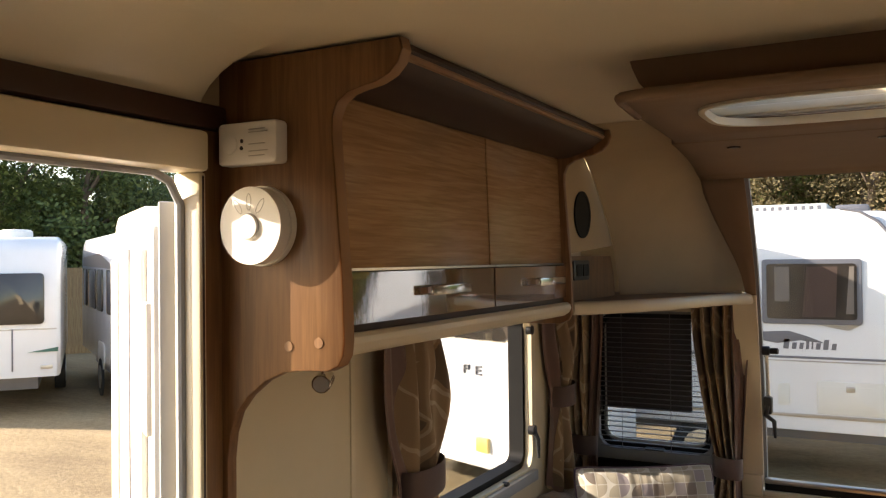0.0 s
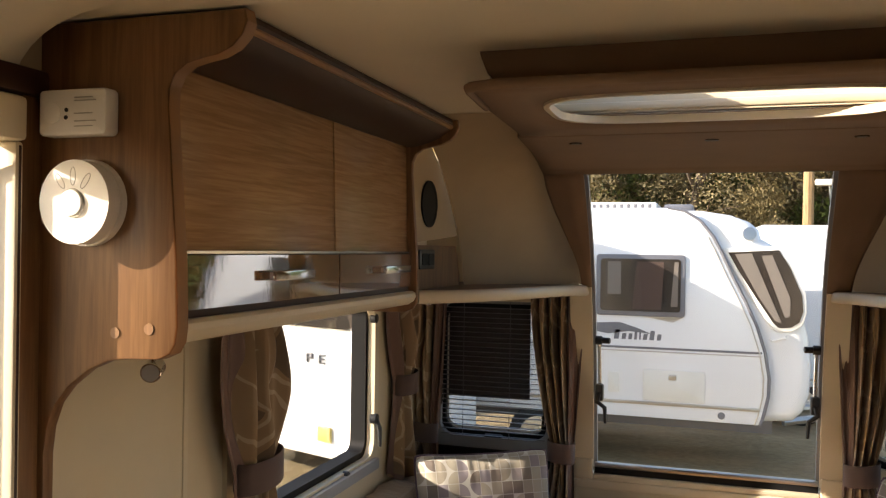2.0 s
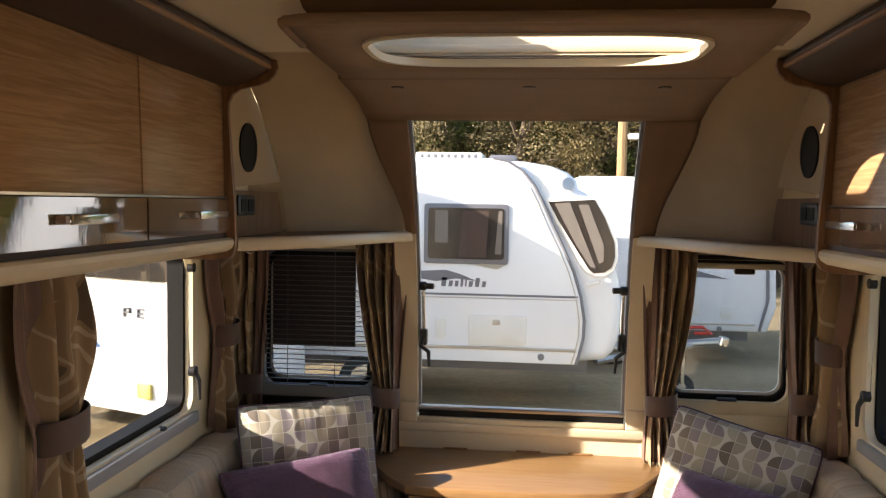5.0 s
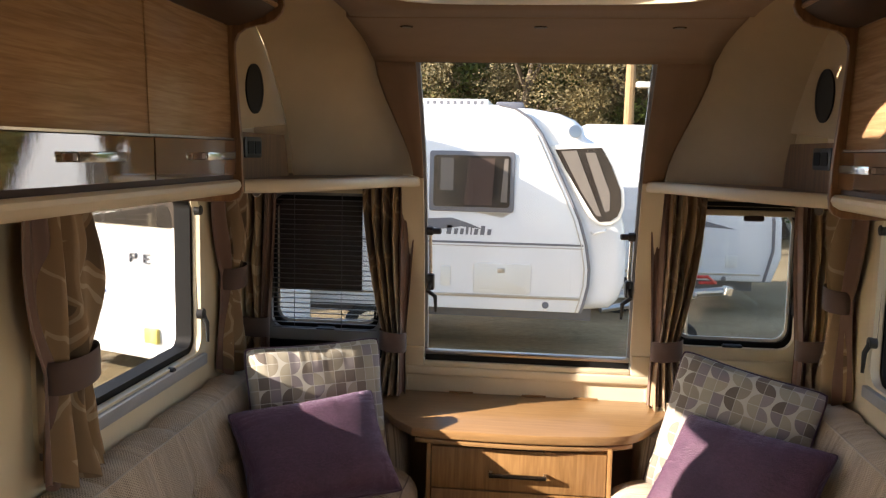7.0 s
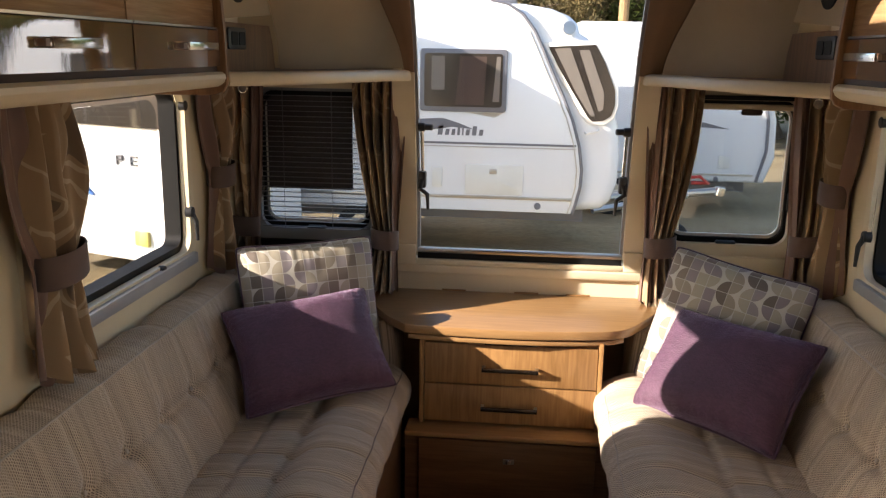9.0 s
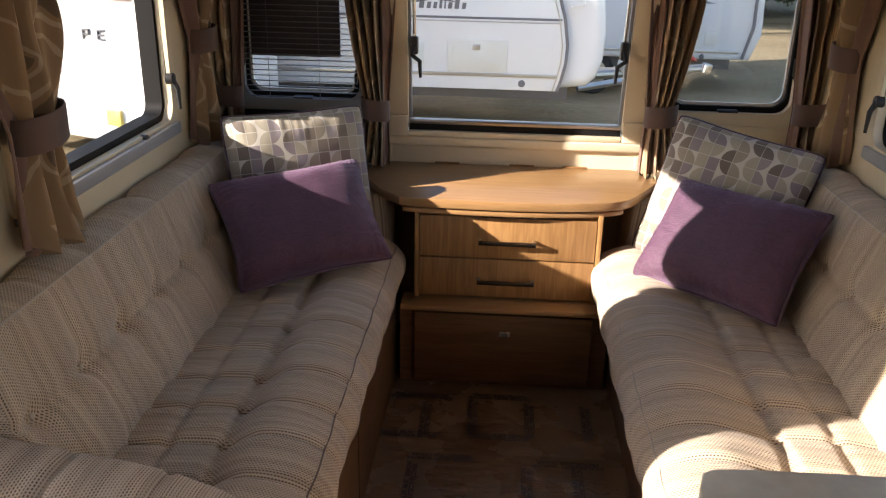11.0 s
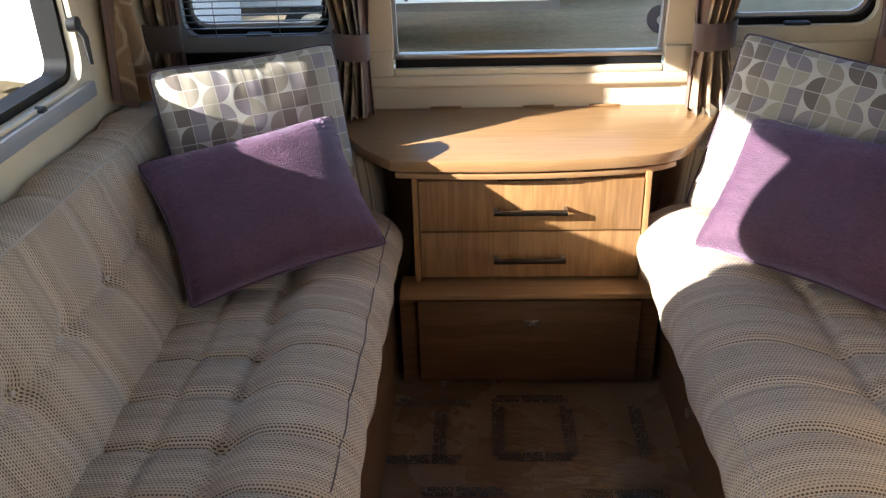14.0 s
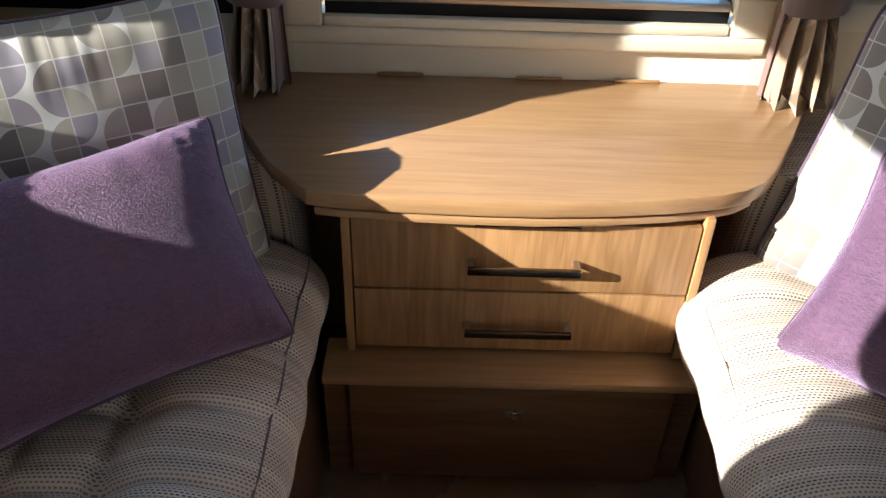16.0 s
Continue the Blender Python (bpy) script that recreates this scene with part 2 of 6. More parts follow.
def weave(name, pale, mid, dark):
    """Upholstery: rows of short dark stitches on a pale cloth, in bands. UV in metres."""
    n = Nodes(name, 0.9)
    n.b.inputs["Sheen Weight"].default_value = 0.25
    u, v, _ = n.split(n.coords("UV"))
    band = n.math("ADD", n.math("MULTIPLY", n.math("SINE", n.math("MULTIPLY", v, 2 * math.pi / 0.047)), 0.5), 0.5)
    band2 = n.math("ADD", n.math("MULTIPLY", n.math("SINE", n.math("MULTIPLY", v, 2 * math.pi / 0.131)), 0.5), 0.5)
    row = n.math("DIVIDE", v, 0.0052)
    ri = n.math("FLOOR", row)
    rf = n.math("FRACT", row)
    shift = n.math("MULTIPLY", n.math("MODULO", ri, 2.0), 0.5)
    cf = n.math("FRACT", n.math("ADD", n.math("DIVIDE", u, 0.0072), shift))
    dot = n.math("MULTIPLY", n.math("LESS_THAN", n.math("ABSOLUTE", n.math("SUBTRACT", cf, 0.5)), 0.31), n.math("LESS_THAN", n.math("ABSOLUTE", n.math("SUBTRACT", rf, 0.5)), 0.23))
    noise_row = n.add("ShaderNodeTexWhiteNoise")
    noise_row.noise_dimensions = "1D"
    n.put(noise_row.inputs["W"], ri)
    strong = n.math("MINIMUM", 1.0, n.math("ADD", 0.58, n.math("MULTIPLY_ADD", n.math("POWER", noise_row.outputs[0], 1.6), 0.45, n.math("MULTIPLY", n.math("POWER", band, 4.0), 0.4))))
    soft = n.noise(n.coords("UV"), 9, 3)
    row_b = n.add("ShaderNodeTexWhiteNoise")
    row_b.noise_dimensions = "1D"
    n.put(row_b.inputs["W"], n.math("FLOOR", n.math("DIVIDE", v, 0.0138)))
    stripe = n.math("MULTIPLY_ADD", row_b.outputs[0], 0.6, n.math("MULTIPLY", band2, 0.2))
    base = n.mix(n.math("ADD", stripe, n.math("MULTIPLY", soft, 0.2)), pale, mid)
    n.colour(n.mix(n.math("MULTIPLY", dot, strong), base, dark))
    thread = n.noise(n.coords("UV", (1, 1, 1)), 420, 2)
    n.bump(n.math("SUBTRACT", n.math("MULTIPLY", thread, 0.6), dot), 0.8, 0.0022)
    return n.m


def cloth(name, c, rough=0.85, sheen=0.3, vary=0.12, fine=700, tint=None):
    n = Nodes(name, rough)
    n.b.inputs["Sheen Weight"].default_value = sheen
    if tint:
        n.b.inputs["Sheen Tint"].default_value = (*tint, 1)
    f = n.noise(n.coords(), 7, 4)
    n.colour(n.ramp(f, [(0.3, tuple(v * (1 - vary) for v in c)), (0.7, tuple(v * (1 + vary) for v in c))]))
    n.bump(n.noise(n.coords(), fine, 2), 0.25, 0.001)
    return n.m


def velvet(name, pale, deep):
    """Crushed pile: soft clouds, brushed patches and fine sparkle of the fibres."""
    n = Nodes(name, 0.5)
    n.b.inputs["Sheen Weight"].default_value, n.b.inputs["Sheen Roughness"].default_value = 0.5, 0.35
    n.b.inputs["Sheen Tint"].default_value = (0.75, 0.6, 0.85, 1)
    cloud = n.noise(n.coords(), 9, 5, 0.65)
    crush = n.noise(n.coords("Object", (1, 2.0, 1), (0, 0, 0.6)), 85, 6, 0.75)
    pile = n.noise(n.coords(), 300, 3)
    f = n.math("MULTIPLY_ADD", crush, 0.55, n.math("MULTIPLY_ADD", cloud, 0.35, n.math("MULTIPLY", pile, 0.25)))
    n.colour(n.ramp(f, [(0.40, deep), (0.58, tuple(0.5 * (a + b) for a, b in zip(pale, deep))), (0.74, pale)]))
    n.bump(n.math("MULTIPLY_ADD", crush, 0.8, n.math("MULTIPLY", pile, 0.6)), 0.9, 0.004)
    return n.m


def tile_cloth(name):
    """Cushion cloth: a mesh of small squares and quarter rounds in grey, brown and mauve. UV in metres."""
    n = Nodes(name, 0.75)
    n.b.inputs["Sheen Weight"].default_value = 0.2
    u, v, _ = n.split(n.coords("UV"))
    a, b = n.math("DIVIDE", u, 0.036), n.math("DIVIDE", v, 0.042)
    ai, bi, af, bf = n.math("FLOOR", a), n.math("FLOOR", b), n.math("FRACT", a), n.math("FRACT", b)
    cell = n.add("ShaderNodeCombineXYZ", X=ai, Y=bi)
    wn1 = n.add("ShaderNodeTexWhiteNoise")
    n.t.links.new(cell.outputs[0], wn1.inputs["Vector"])
    col = n.t.nodes.new("ShaderNodeCombineXYZ")
    n.put(col.inputs[0], ai)
    wn2 = n.add("ShaderNodeTexWhiteNoise")
    n.t.links.new(col.outputs[0], wn2.inputs["Vector"])
    shade = n.math("MULTIPLY_ADD", wn2.outputs[0], 0.7, n.math("MULTIPLY", wn1.outputs[0], 0.3))
    tone = n.ramp(shade, [(0.0, (0.20, 0.165, 0.135)), (0.25, (0.31, 0.275, 0.215)), (0.42, (0.25, 0.22, 0.235)), (0.58, (0.38, 0.345, 0.27)), (0.75, (0.16, 0.13, 0.11)), (0.87, (0.29, 0.26, 0.265))], True)
    pale = (0.53, 0.51, 0.455)
    # rounds span two cells in height
    b2 = n.math("FRACT", n.math("DIVIDE", n.math("ADD", bi, n.math("MODULO", ai, 2.0)), 2.0))
    up = n.math("GREATER_THAN", b2, 0.25)
    fy = n.math("ADD", n.math("MULTIPLY", up, bf), n.math("MULTIPLY", n.math("SUBTRACT", 1.0, up), n.math("SUBTRACT", 1.0, bf)))
    side = n.math("GREATER_THAN", n.math("FRACT", n.math("DIVIDE", ai, 2.0)), 0.25)
    fx = n.math("ADD", n.math("MULTIPLY", side, af), n.math("MULTIPLY", n.math("SUBTRACT", 1.0, side), n.math("SUBTRACT", 1.0, af)))
    out = n.math("GREATER_THAN", n.math("ADD", n.math("POWER", fx, 2.0), n.math("POWER", fy, 2.0)), 0.98)
    pair = n.t.nodes.new("ShaderNodeCombineXYZ")
    n.put(pair.inputs[0], n.math("FLOOR", n.math("DIVIDE", ai, 2.0)))
    n.put(pair.inputs[1], n.math("FLOOR", n.math("DIVIDE", n.math("ADD", bi, n.math("MODULO", ai, 2.0)), 2.0)))
    wn3 = n.add("ShaderNodeTexWhiteNoise")
    n.t.links.new(pair.outputs[0], wn3.inputs["Vector"])
    out = n.math("MULTIPLY", out, n.math("GREATER_THAN", wn3.outputs[0], 0.45))
    ex = n.math("MINIMUM", af, n.math("SUBTRACT", 1.0, af))
    ey = n.math("MINIMUM", bf, n.math("SUBTRACT", 1.0, bf))
    line = n.math("LESS_THAN", n.math("MINIMUM", ex, ey), 0.028)
    c = n.mix(n.math("MAXIMUM", out, n.math("MULTIPLY", line, 0.8)), tone, pale)
    n.colour(c)
    n.bump(n.noise(n.coords("UV"), 600, 2), 0.3, 0.001)
    return n.m


def leaf_cloth(name):
    """Curtain satin: bronze with pale outlines of large leaves. UV in metres."""
    n = Nodes(name, 0.5)
    n.b.inputs["Sheen Weight"].default_value = 0.3
    co = n.coords("UV", (12.0, 6.0, 1), (0, 0, 0.5))
    wob = n.noise(co, 0.9, 2, 0.5, "Color")
    add = n.t.nodes.new("ShaderNodeVectorMath")
    add.operation = "MULTIPLY_ADD"
    n.t.links.new(wob, add.inputs[0])
    add.inputs[1].default_value = (0.9, 0.9, 0)
    n.t.links.new(co, add.inputs[2])
    vor = n.add("ShaderNodeTexVoronoi", Scale=1.0)
    vor.feature = "DISTANCE_TO_EDGE"
    n.t.links.new(add.outputs[0], vor.inputs["Vector"])
    cell = n.add("ShaderNodeTexVoronoi", Scale=1.0)
    n.t.links.new(add.outputs[0], cell.inputs["Vector"])
    edge = vor.outputs["Distance"]
    ringy = n.math("LESS_THAN", n.math("ABSOLUTE", n.math("SUBTRACT", edge, 0.11)), 0.028)
    inside = n.math("GREATER_THAN", edge, 0.19)
    pick = n.split(cell.outputs["Color"])[0]
    inside = n.math("MULTIPLY", inside, n.math("GREATER_THAN", pick, 0.5))
    ringy = n.math("MULTIPLY", ringy, n.math("GREATER_THAN", pick, 0.25))
    base = n.mix(n.noise(n.coords("UV"), 5, 3), (0.28, 0.185, 0.10), (0.36, 0.25, 0.148))
    base = n.mix(n.math("MULTIPLY", ringy, 0.9), base, (0.50, 0.40, 0.28))
    base = n.mix(n.math("MULTIPLY", inside, 0.8), base, (0.115, 0.08, 0.05))
    n.colour(base)
    n.bump(n.noise(n.coords("UV"), 500, 2), 0.2, 0.001)
    return n.m


def film_mat(name):
    """Thin clear film over brown vinyl, creased and slightly shiny."""
    n = Nodes(name, 0.3)
    co = n.coords()
    a = n.noise(co, 3.5, 5, 0.6)
    n.colour(n.ramp(a, [(0.3, (0.13, 0.082, 0.046)), (0.7, (0.22, 0.145, 0.085))]))
    n.put(n.b.inputs["Roughness"], n.ramp(n.noise(co, 5, 4), [(0.35, (0.16,) * 3), (0.65, (0.42,) * 3)]))
    n.b.inputs["Coat Weight"].default_value, n.b.inputs["Coat Roughness"].default_value = 0.2, 0.14
    far = n.t.nodes.new("ShaderNodeVectorMath")
    far.operation = "DISTANCE"
    n.t.links.new(n.coords("Object", (1.0, 0.55, 1)), far.inputs[0])
    far.inputs[1].default_value = (0.17, -0.40, 0.0)
    here = n.ramp(n.math("ADD", far.outputs["Value"], n.math("MULTIPLY_ADD", n.noise(co, 7, 3), 0.16, -0.08)), [(0.06, (1, 1, 1)), (0.20, (0, 0, 0))])
    ridge = n.math("ABSOLUTE", n.math("SUBTRACT", n.noise(n.coords("Object", (1.0, 2.2, 1), (0, 0, 0.5)), 26, 4, 0.6), 0.5))
    fold = n.math("MULTIPLY", n.math("SUBTRACT", 0.2, ridge), n.math("MULTIPLY", here, 5.0))
    n.bump(n.math("ADD", fold, n.math("ADD", n.noise(n.coords("Object", (1, 3, 1)), 9, 4, 0.6), n.math("MULTIPLY", n.noise(co, 60, 3), 0.15))), 0.4, 0.01)
    return n.m


def ground_mat(name):
    n = Nodes(name, 0.95)
    co = n.coords()
    big = n.noise(n.coords("Object", (0.35, 1.0, 1)), 0.7, 5, 0.6)
    fine = n.noise(co, 16, 5, 0.7)
    c = n.ramp(big, [(0.3, (0.24, 0.17, 0.09)), (0.5, (0.40, 0.30, 0.165)), (0.72, (0.50, 0.39, 0.235))])
    c = n.mix(0.6, c, n.ramp(fine, [(0.3, (0.45, 0.42, 0.4)), (0.65, (1, 1, 1))]), "MULTIPLY")
    n.colour(c)
    n.bump(n.math("ADD", fine, big), 0.6, 0.03)
    return n.m


def leaf_mat(name, a, b):
    n = Nodes(name, 0.55)
    geo = n.t.nodes.new("ShaderNodeNewGeometry")
    n.colour(n.ramp(geo.outputs["Random Per Island"], [(0.0, a), (1.0, b)]))
    n.b.inputs["Specular IOR Level"].default_value = 0.35
    return n.m


OAK = wood("oak_foil_x", (0.41, 0.24, 0.106), (0.265, 0.145, 0.06), "x", 0.3, figure=0.14, pore=0.3)
OAK_Z = wood("oak_foil_z", (0.42, 0.235, 0.094), (0.235, 0.118, 0.043), "z", 0.38, figure=0.26, pore=0.45, across=9.0, lines=46.0)
# one veneer in two tones: doors lightened for sheen, end boards darkened for shade
WALNUT_LIT_Y = wood("locker_foil_lit_y", (0.50, 0.31, 0.16), (0.31, 0.175, 0.085), "y", 0.26, figure=0.22, pore=0.4, across=17.0, lines=44.0)
WALNUT_SHADED_Z = wood("locker_foil_shaded_z", (0.255, 0.132, 0.056), (0.145, 0.067, 0.027), "z", 0.36)
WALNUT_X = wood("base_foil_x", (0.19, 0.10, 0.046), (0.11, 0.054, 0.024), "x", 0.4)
WALNUT_GLOSS = wood("locker_gloss", (0.24, 0.115, 0.045), (0.15, 0.065, 0.025), "y", 0.12, 1.0)
DARK_TRIM = plain("dark_trim", (0.042, 0.018, 0.010), 0.5, vary=0.15)
EDGE_TRIM = plain("edge_banding", (0.30, 0.16, 0.07), 0.4)
ASH = wood("pale_ash", (0.58, 0.46, 0.30), (0.44, 0.33, 0.20), "x", 0.4)
CREAM = plain("cream_panel", (0.68, 0.58, 0.41), 0.45, vary=0.03)
CEILING = plain("ceiling_vinyl", (0.78, 0.70, 0.54), 0.32, vary=0.03)
CREAM_TRIM = plain("cream_trim", (0.70, 0.61, 0.45), 0.35, vary=0.03)
# tan lining, taken darker to put the corner shade into its colour
COVE_SHADED = plain("shaded_tan_lining", (0.47, 0.36, 0.225), 0.6, vary=0.05, bump=0.12)
SUEDE = plain("brown_suede", (0.235, 0.155, 0.098), 0.85, vary=0.08, bump=0.3)
WHITE = plain("white_plastic", (0.82, 0.80, 0.76), 0.35, vary=0.02)
BLACK = plain("black_plastic", (0.02, 0.02, 0.022), 0.4)
RUBBER = plain("rubber_seal", (0.0045, 0.0045, 0.005), 0.6)
RUBBER.node_tree.nodes["Principled BSDF"].inputs["Specular IOR Level"].default_value = 0.25
GREY_SILL = plain("grey_blind_cassette", (0.30, 0.31, 0.33), 0.4)
CHROME = plain("chrome", (0.75, 0.74, 0.72), 0.16, 1.0, 0.04)
GUNMETAL = plain("dark_nickel", (0.17, 0.155, 0.14), 0.26, 1.0, 0.08)
STEEL = plain("brushed_steel", (0.50, 0.48, 0.45), 0.32, 1.0, 0.08)
GLASS = glass("window_glass", (0.76, 0.785, 0.80))
SMOKED = glass("smoked_glass", (0.30, 0.27, 0.25))
ACRYLIC = plain("white_acrylic", (0.75, 0.77, 0.80), 0.25)
SOFA = weave("sofa_weave", (0.69, 0.575, 0.43), (0.44, 0.345, 0.245), (0.075, 0.05, 0.036))
SOFA_PIPE = cloth("sofa_piping", (0.46, 0.40, 0.33))
PIPING = cloth("dark_piping", (0.12, 0.085, 0.07))
PURPLE = velvet("purple_velvet", (0.135, 0.058, 0.108), (0.041, 0.017, 0.036))
PURPLE_PIPE = cloth("purple_piping", (0.07, 0.03, 0.055), 0.6)
TILES = tile_cloth("square_pattern_cloth")
LEAVES = leaf_cloth("leaf_satin")
MAUVE = cloth("mauve_cloth", (0.17, 0.098, 0.075), 0.55)
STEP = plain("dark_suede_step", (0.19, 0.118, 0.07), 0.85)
BAND = cloth("tieback_cloth", (0.095, 0.056, 0.046), 0.7)
FILM = film_mat("covered_vinyl")
FILM_CLEAR = glass("clear_film", (0.95, 0.92, 0.87), gloss=0.7, base=0.045)
INK = plain("printed_ink", (0.02, 0.02, 0.02), 0.5)
STONE = plain("grey_laminate", (0.50, 0.51, 0.48), 0.35, vary=0.1, scale=30)
VAN_WHITE = plain("caravan_white", (0.80, 0.81, 0.83), 0.22, vary=0.03, scale=2, coat=0.4)
VAN_CREAM = plain("caravan_hatch", (0.74, 0.72, 0.66), 0.35)
VAN_GREY = plain("caravan_grey", (0.16, 0.16, 0.18), 0.35)
VAN_BLUE = plain("caravan_blue", (0.08, 0.22, 0.55), 0.3)
VAN_GREEN = plain("caravan_green", (0.05, 0.16, 0.13), 0.3)
VAN_PANE = plain("dark_acrylic", (0.035, 0.028, 0.024), 0.08, coat=0.5)
PANE_CLOTH = plain("pane_curtain", (0.07, 0.042, 0.032), 0.8)
PANE_PALE = plain("pane_pale", (0.17, 0.145, 0.125), 0.7)
ORANGE = plain("orange_lens", (0.8, 0.25, 0.03), 0.3)
YELLOW = plain("plate_yellow", (0.72, 0.58, 0.16), 0.4)
TYRE = plain("tyre", (0.025, 0.025, 0.025), 0.85)
DIRT = ground_mat("bare_earth")
TIMBER = wood("fence_timber", (0.42, 0.28, 0.14), (0.26, 0.16, 0.08), "z", 0.8)
BARK = plain("bark", (0.11, 0.08, 0.055), 0.9, vary=0.3, bump=0.6)
FOLIAGE_BROWN = leaf_mat("russet_foliage", (0.10, 0.078, 0.032), (0.24, 0.19, 0.095))
FOLIAGE = leaf_mat("foliage", (0.035, 0.06, 0.014), (0.15, 0.18, 0.05))
SHEET = plain("dark_sheet", (0.05, 0.041, 0.044), 0.55, vary=0.1)
RED = plain("red_cable", (0.5, 0.04, 0.03), 0.5)

# ---- structure ----
HALF = 1.03  # inner half width
CEIL = 1.95
BACK = -3.2
FRONT = 0.42
SIDE_WIN = (-0.985, -0.11, 0.885, 1.405)
DOOR = (-2.10, -1.632, -0.02, 1.75)
FRONT_WIN = (0.53, 0.965, 0.865, 1.395)

bm = box(-HALF, HALF, BACK, FRONT, -0.06, 0.0)
floor = structure("floor", bm, FILM, "brown vinyl floor under clear printed protective film", "floor")

structure("wall_left", wall_cells("x", -HALF, -HALF - 0.035, (BACK, FRONT), (-0.06, CEIL), [SIDE_WIN, DOOR]), CREAM, "cream caravan side wall with window and doorway", "wall", 0)
# the rear opening is assumed, unseen, and made for the fill lamp
structure("wall_right", wall_cells("x", HALF, HALF + 0.035, (BACK, FRONT), (-0.06, CEIL), [SIDE_WIN, (-3.0, -2.1, 1.04, 1.5)]), CREAM, "cream caravan side wall with window", "wall", 0)
# unseen closing wall, set near and dark to cut bounce light
structure("wall_back", wall_cells("y", BACK, BACK - 0.035, (-HALF, HALF), (-0.06, CEIL), []), WALNUT_SHADED_Z, "assumed dark wood wall closing the unseen rear", "wall", 0)
L, R = FRONT_WIN[:2]
structure("wall_front_1", wall_cells("y", FRONT - 0.02, FRONT + 0.03, (-HALF - 0.035, -0.43), (-0.06, 1.47), [(-R, -L, *FRONT_WIN[2:])]), CREAM, "cream front wall beside the bay window", "wall", 0)
structure("wall_front_2", wall_cells("y", FRONT - 0.02, FRONT + 0.03, (0.45, HALF + 0.035), (-0.06, 1.47), [(L, R, *FRONT_WIN[2:])]), CREAM, "cream front wall beside the bay window", "wall", 0)
structure("wall_front_3", wall_cells("y", FRONT - 0.015, FRONT + 0.03, (-0.43, 0.45), (-0.06, 0.775), []), CREAM_TRIM, "cream panel under the front window", "wall", 0)

# ceiling: a flat roof with an opening for the rooflight, and rounded coves to the side walls
bm = wall_cells("z", CEIL, CEIL + 0.04, (-HALF - 0.035, HALF + 0.035), (BACK, -0.55), [(-0.34, 0.42, -1.19, -0.8)])
for s in (-1, 1):
    rows = []
    for y in (BACK, -1.62):
        rows.append([(s * (HALF - 0.20 + 0.20 * math.sin(w)), y, CEIL - 0.12 + 0.12 * math.cos(w)) for w in [radians(90 * i / 8) for i in range(9)]])
    grid(rows, bm=bm)
structure("ceiling", bm, CEILING, "cream vinyl caravan ceiling with rounded edges", "ceiling", 50)

# outer roof keeps the sky out above the bay
structure("roof_front", box(-HALF - 0.035, -0.44, -0.55, FRONT + 0.03, 1.99, 2.02), CREAM, "roof skin over the front bay", "roof", 0)
structure("roof_front_2", box(0.46, HALF + 0.035, -0.55, FRONT + 0.03, 1.99, 2.02), CREAM, "roof skin over the front bay", "roof", 0)
structure("roof_front_3", box(-0.44, 0.46, -0.55, 0.16, 2.00, 2.02), CREAM, "roof skin over the front window", "roof", 0)
structure("wall_front_upper", wall_cells("y", FRONT + 0.0, FRONT + 0.03, (-HALF - 0.035, -0.47), (1.47, 2.0), []), CREAM, "outer skin behind the front shelf", "wall", 0)
structure("wall_front_upper_2", wall_cells("y", FRONT + 0.0, FRONT + 0.03, (0.49, HALF + 0.035), (1.47, 2.0), []), CREAM, "outer skin behind the front shelf", "wall", 0)

# coves above the corner shelves
P0 = [(-0.55, 1.95), (-0.40, 1.942), (-0.255, 1.9), (-0.167, 1.844), (-0.083, 1.77), (-0.006, 1.692), (0.048, 1.618), (0.085, 1.54), (0.105, 1.465)]
for s, name in ((-1, "front_cove_1"), (1, "front_cove_2")):
    rows = []
    for i in range(9):
        k = i / 8
        x = s * (0.80 - 0.40 * k) + 0.015
        rows.append([(x, y + 0.31 * math.sin(k * math.pi / 2) * min(1, max(0, (1.96 - z) * 9)), z + 0.035 * k * min(1, (1.955 - z) * 8) * (z > 1.6)) for y, z in P0])
    structure(name, grid(rows), COVE_SHADED, "smooth cove above the corner shelf, tan darkened for shade", "cove", 80)

# brown canopy round the rooflight and front window
CX = 0.03
OVAL = [(CX + 0.01 + 0.325 * math.copysign(abs(math.cos(w)) ** 0.45, math.cos(w)), -0.985 + 0.165 * math.copysign(abs(math.sin(w)) ** 0.55, math.sin(w))) for w in [2 * math.pi * k / 64 for k in range(64)]]


def canopy_half(y):
    """Half width of the canopy at a depth."""
    pts = [(-1.26, 0.385), (-1.24, 0.43), (-1.05, 0.445), (-0.70, 0.46), (-0.45, 0.485), (-0.2, 0.51), (0.0, 0.53), (0.08, 0.525), (0.13, 0.508), (0.18, 0.482), (0.22, 0.458), (0.26, 0.437), (0.3, 0.425)]
    for (y0, w0), (y1, w1) in zip(pts, pts[1:]):
        if y <= y1:
            return w0 + (w1 - w0) * max(0, (y - y0) / (y1 - y0))
    return pts[-1][1]


bm = bmesh.new()
outer = []
for a, b in OVAL:
    dx, dy = a - CX - 0.01, b + 0.985
    k = 1.0
    while k < 6:
        x, y = CX + 0.01 + dx * k, -0.985 + dy * k
        if y < -1.262 or y > -0.62 or abs(x - CX - 0.01) > canopy_half(y):
            break
        k += 0.004
    outer.append((x, y))
ZC = 1.878
ins = [bm.verts.new((a, b, ZC)) for a, b in OVAL]
mid = [bm.verts.new((a + (p - a) * 0.5, b + (q - b) * 0.5, ZC)) for (a, b), (p, q) in zip(OVAL, outer)]
ous = [bm.verts.new((p, q, ZC)) for p, q in outer]
up = [bm.verts.new((a, b, ZC + 0.10)) for a, b in OVAL]
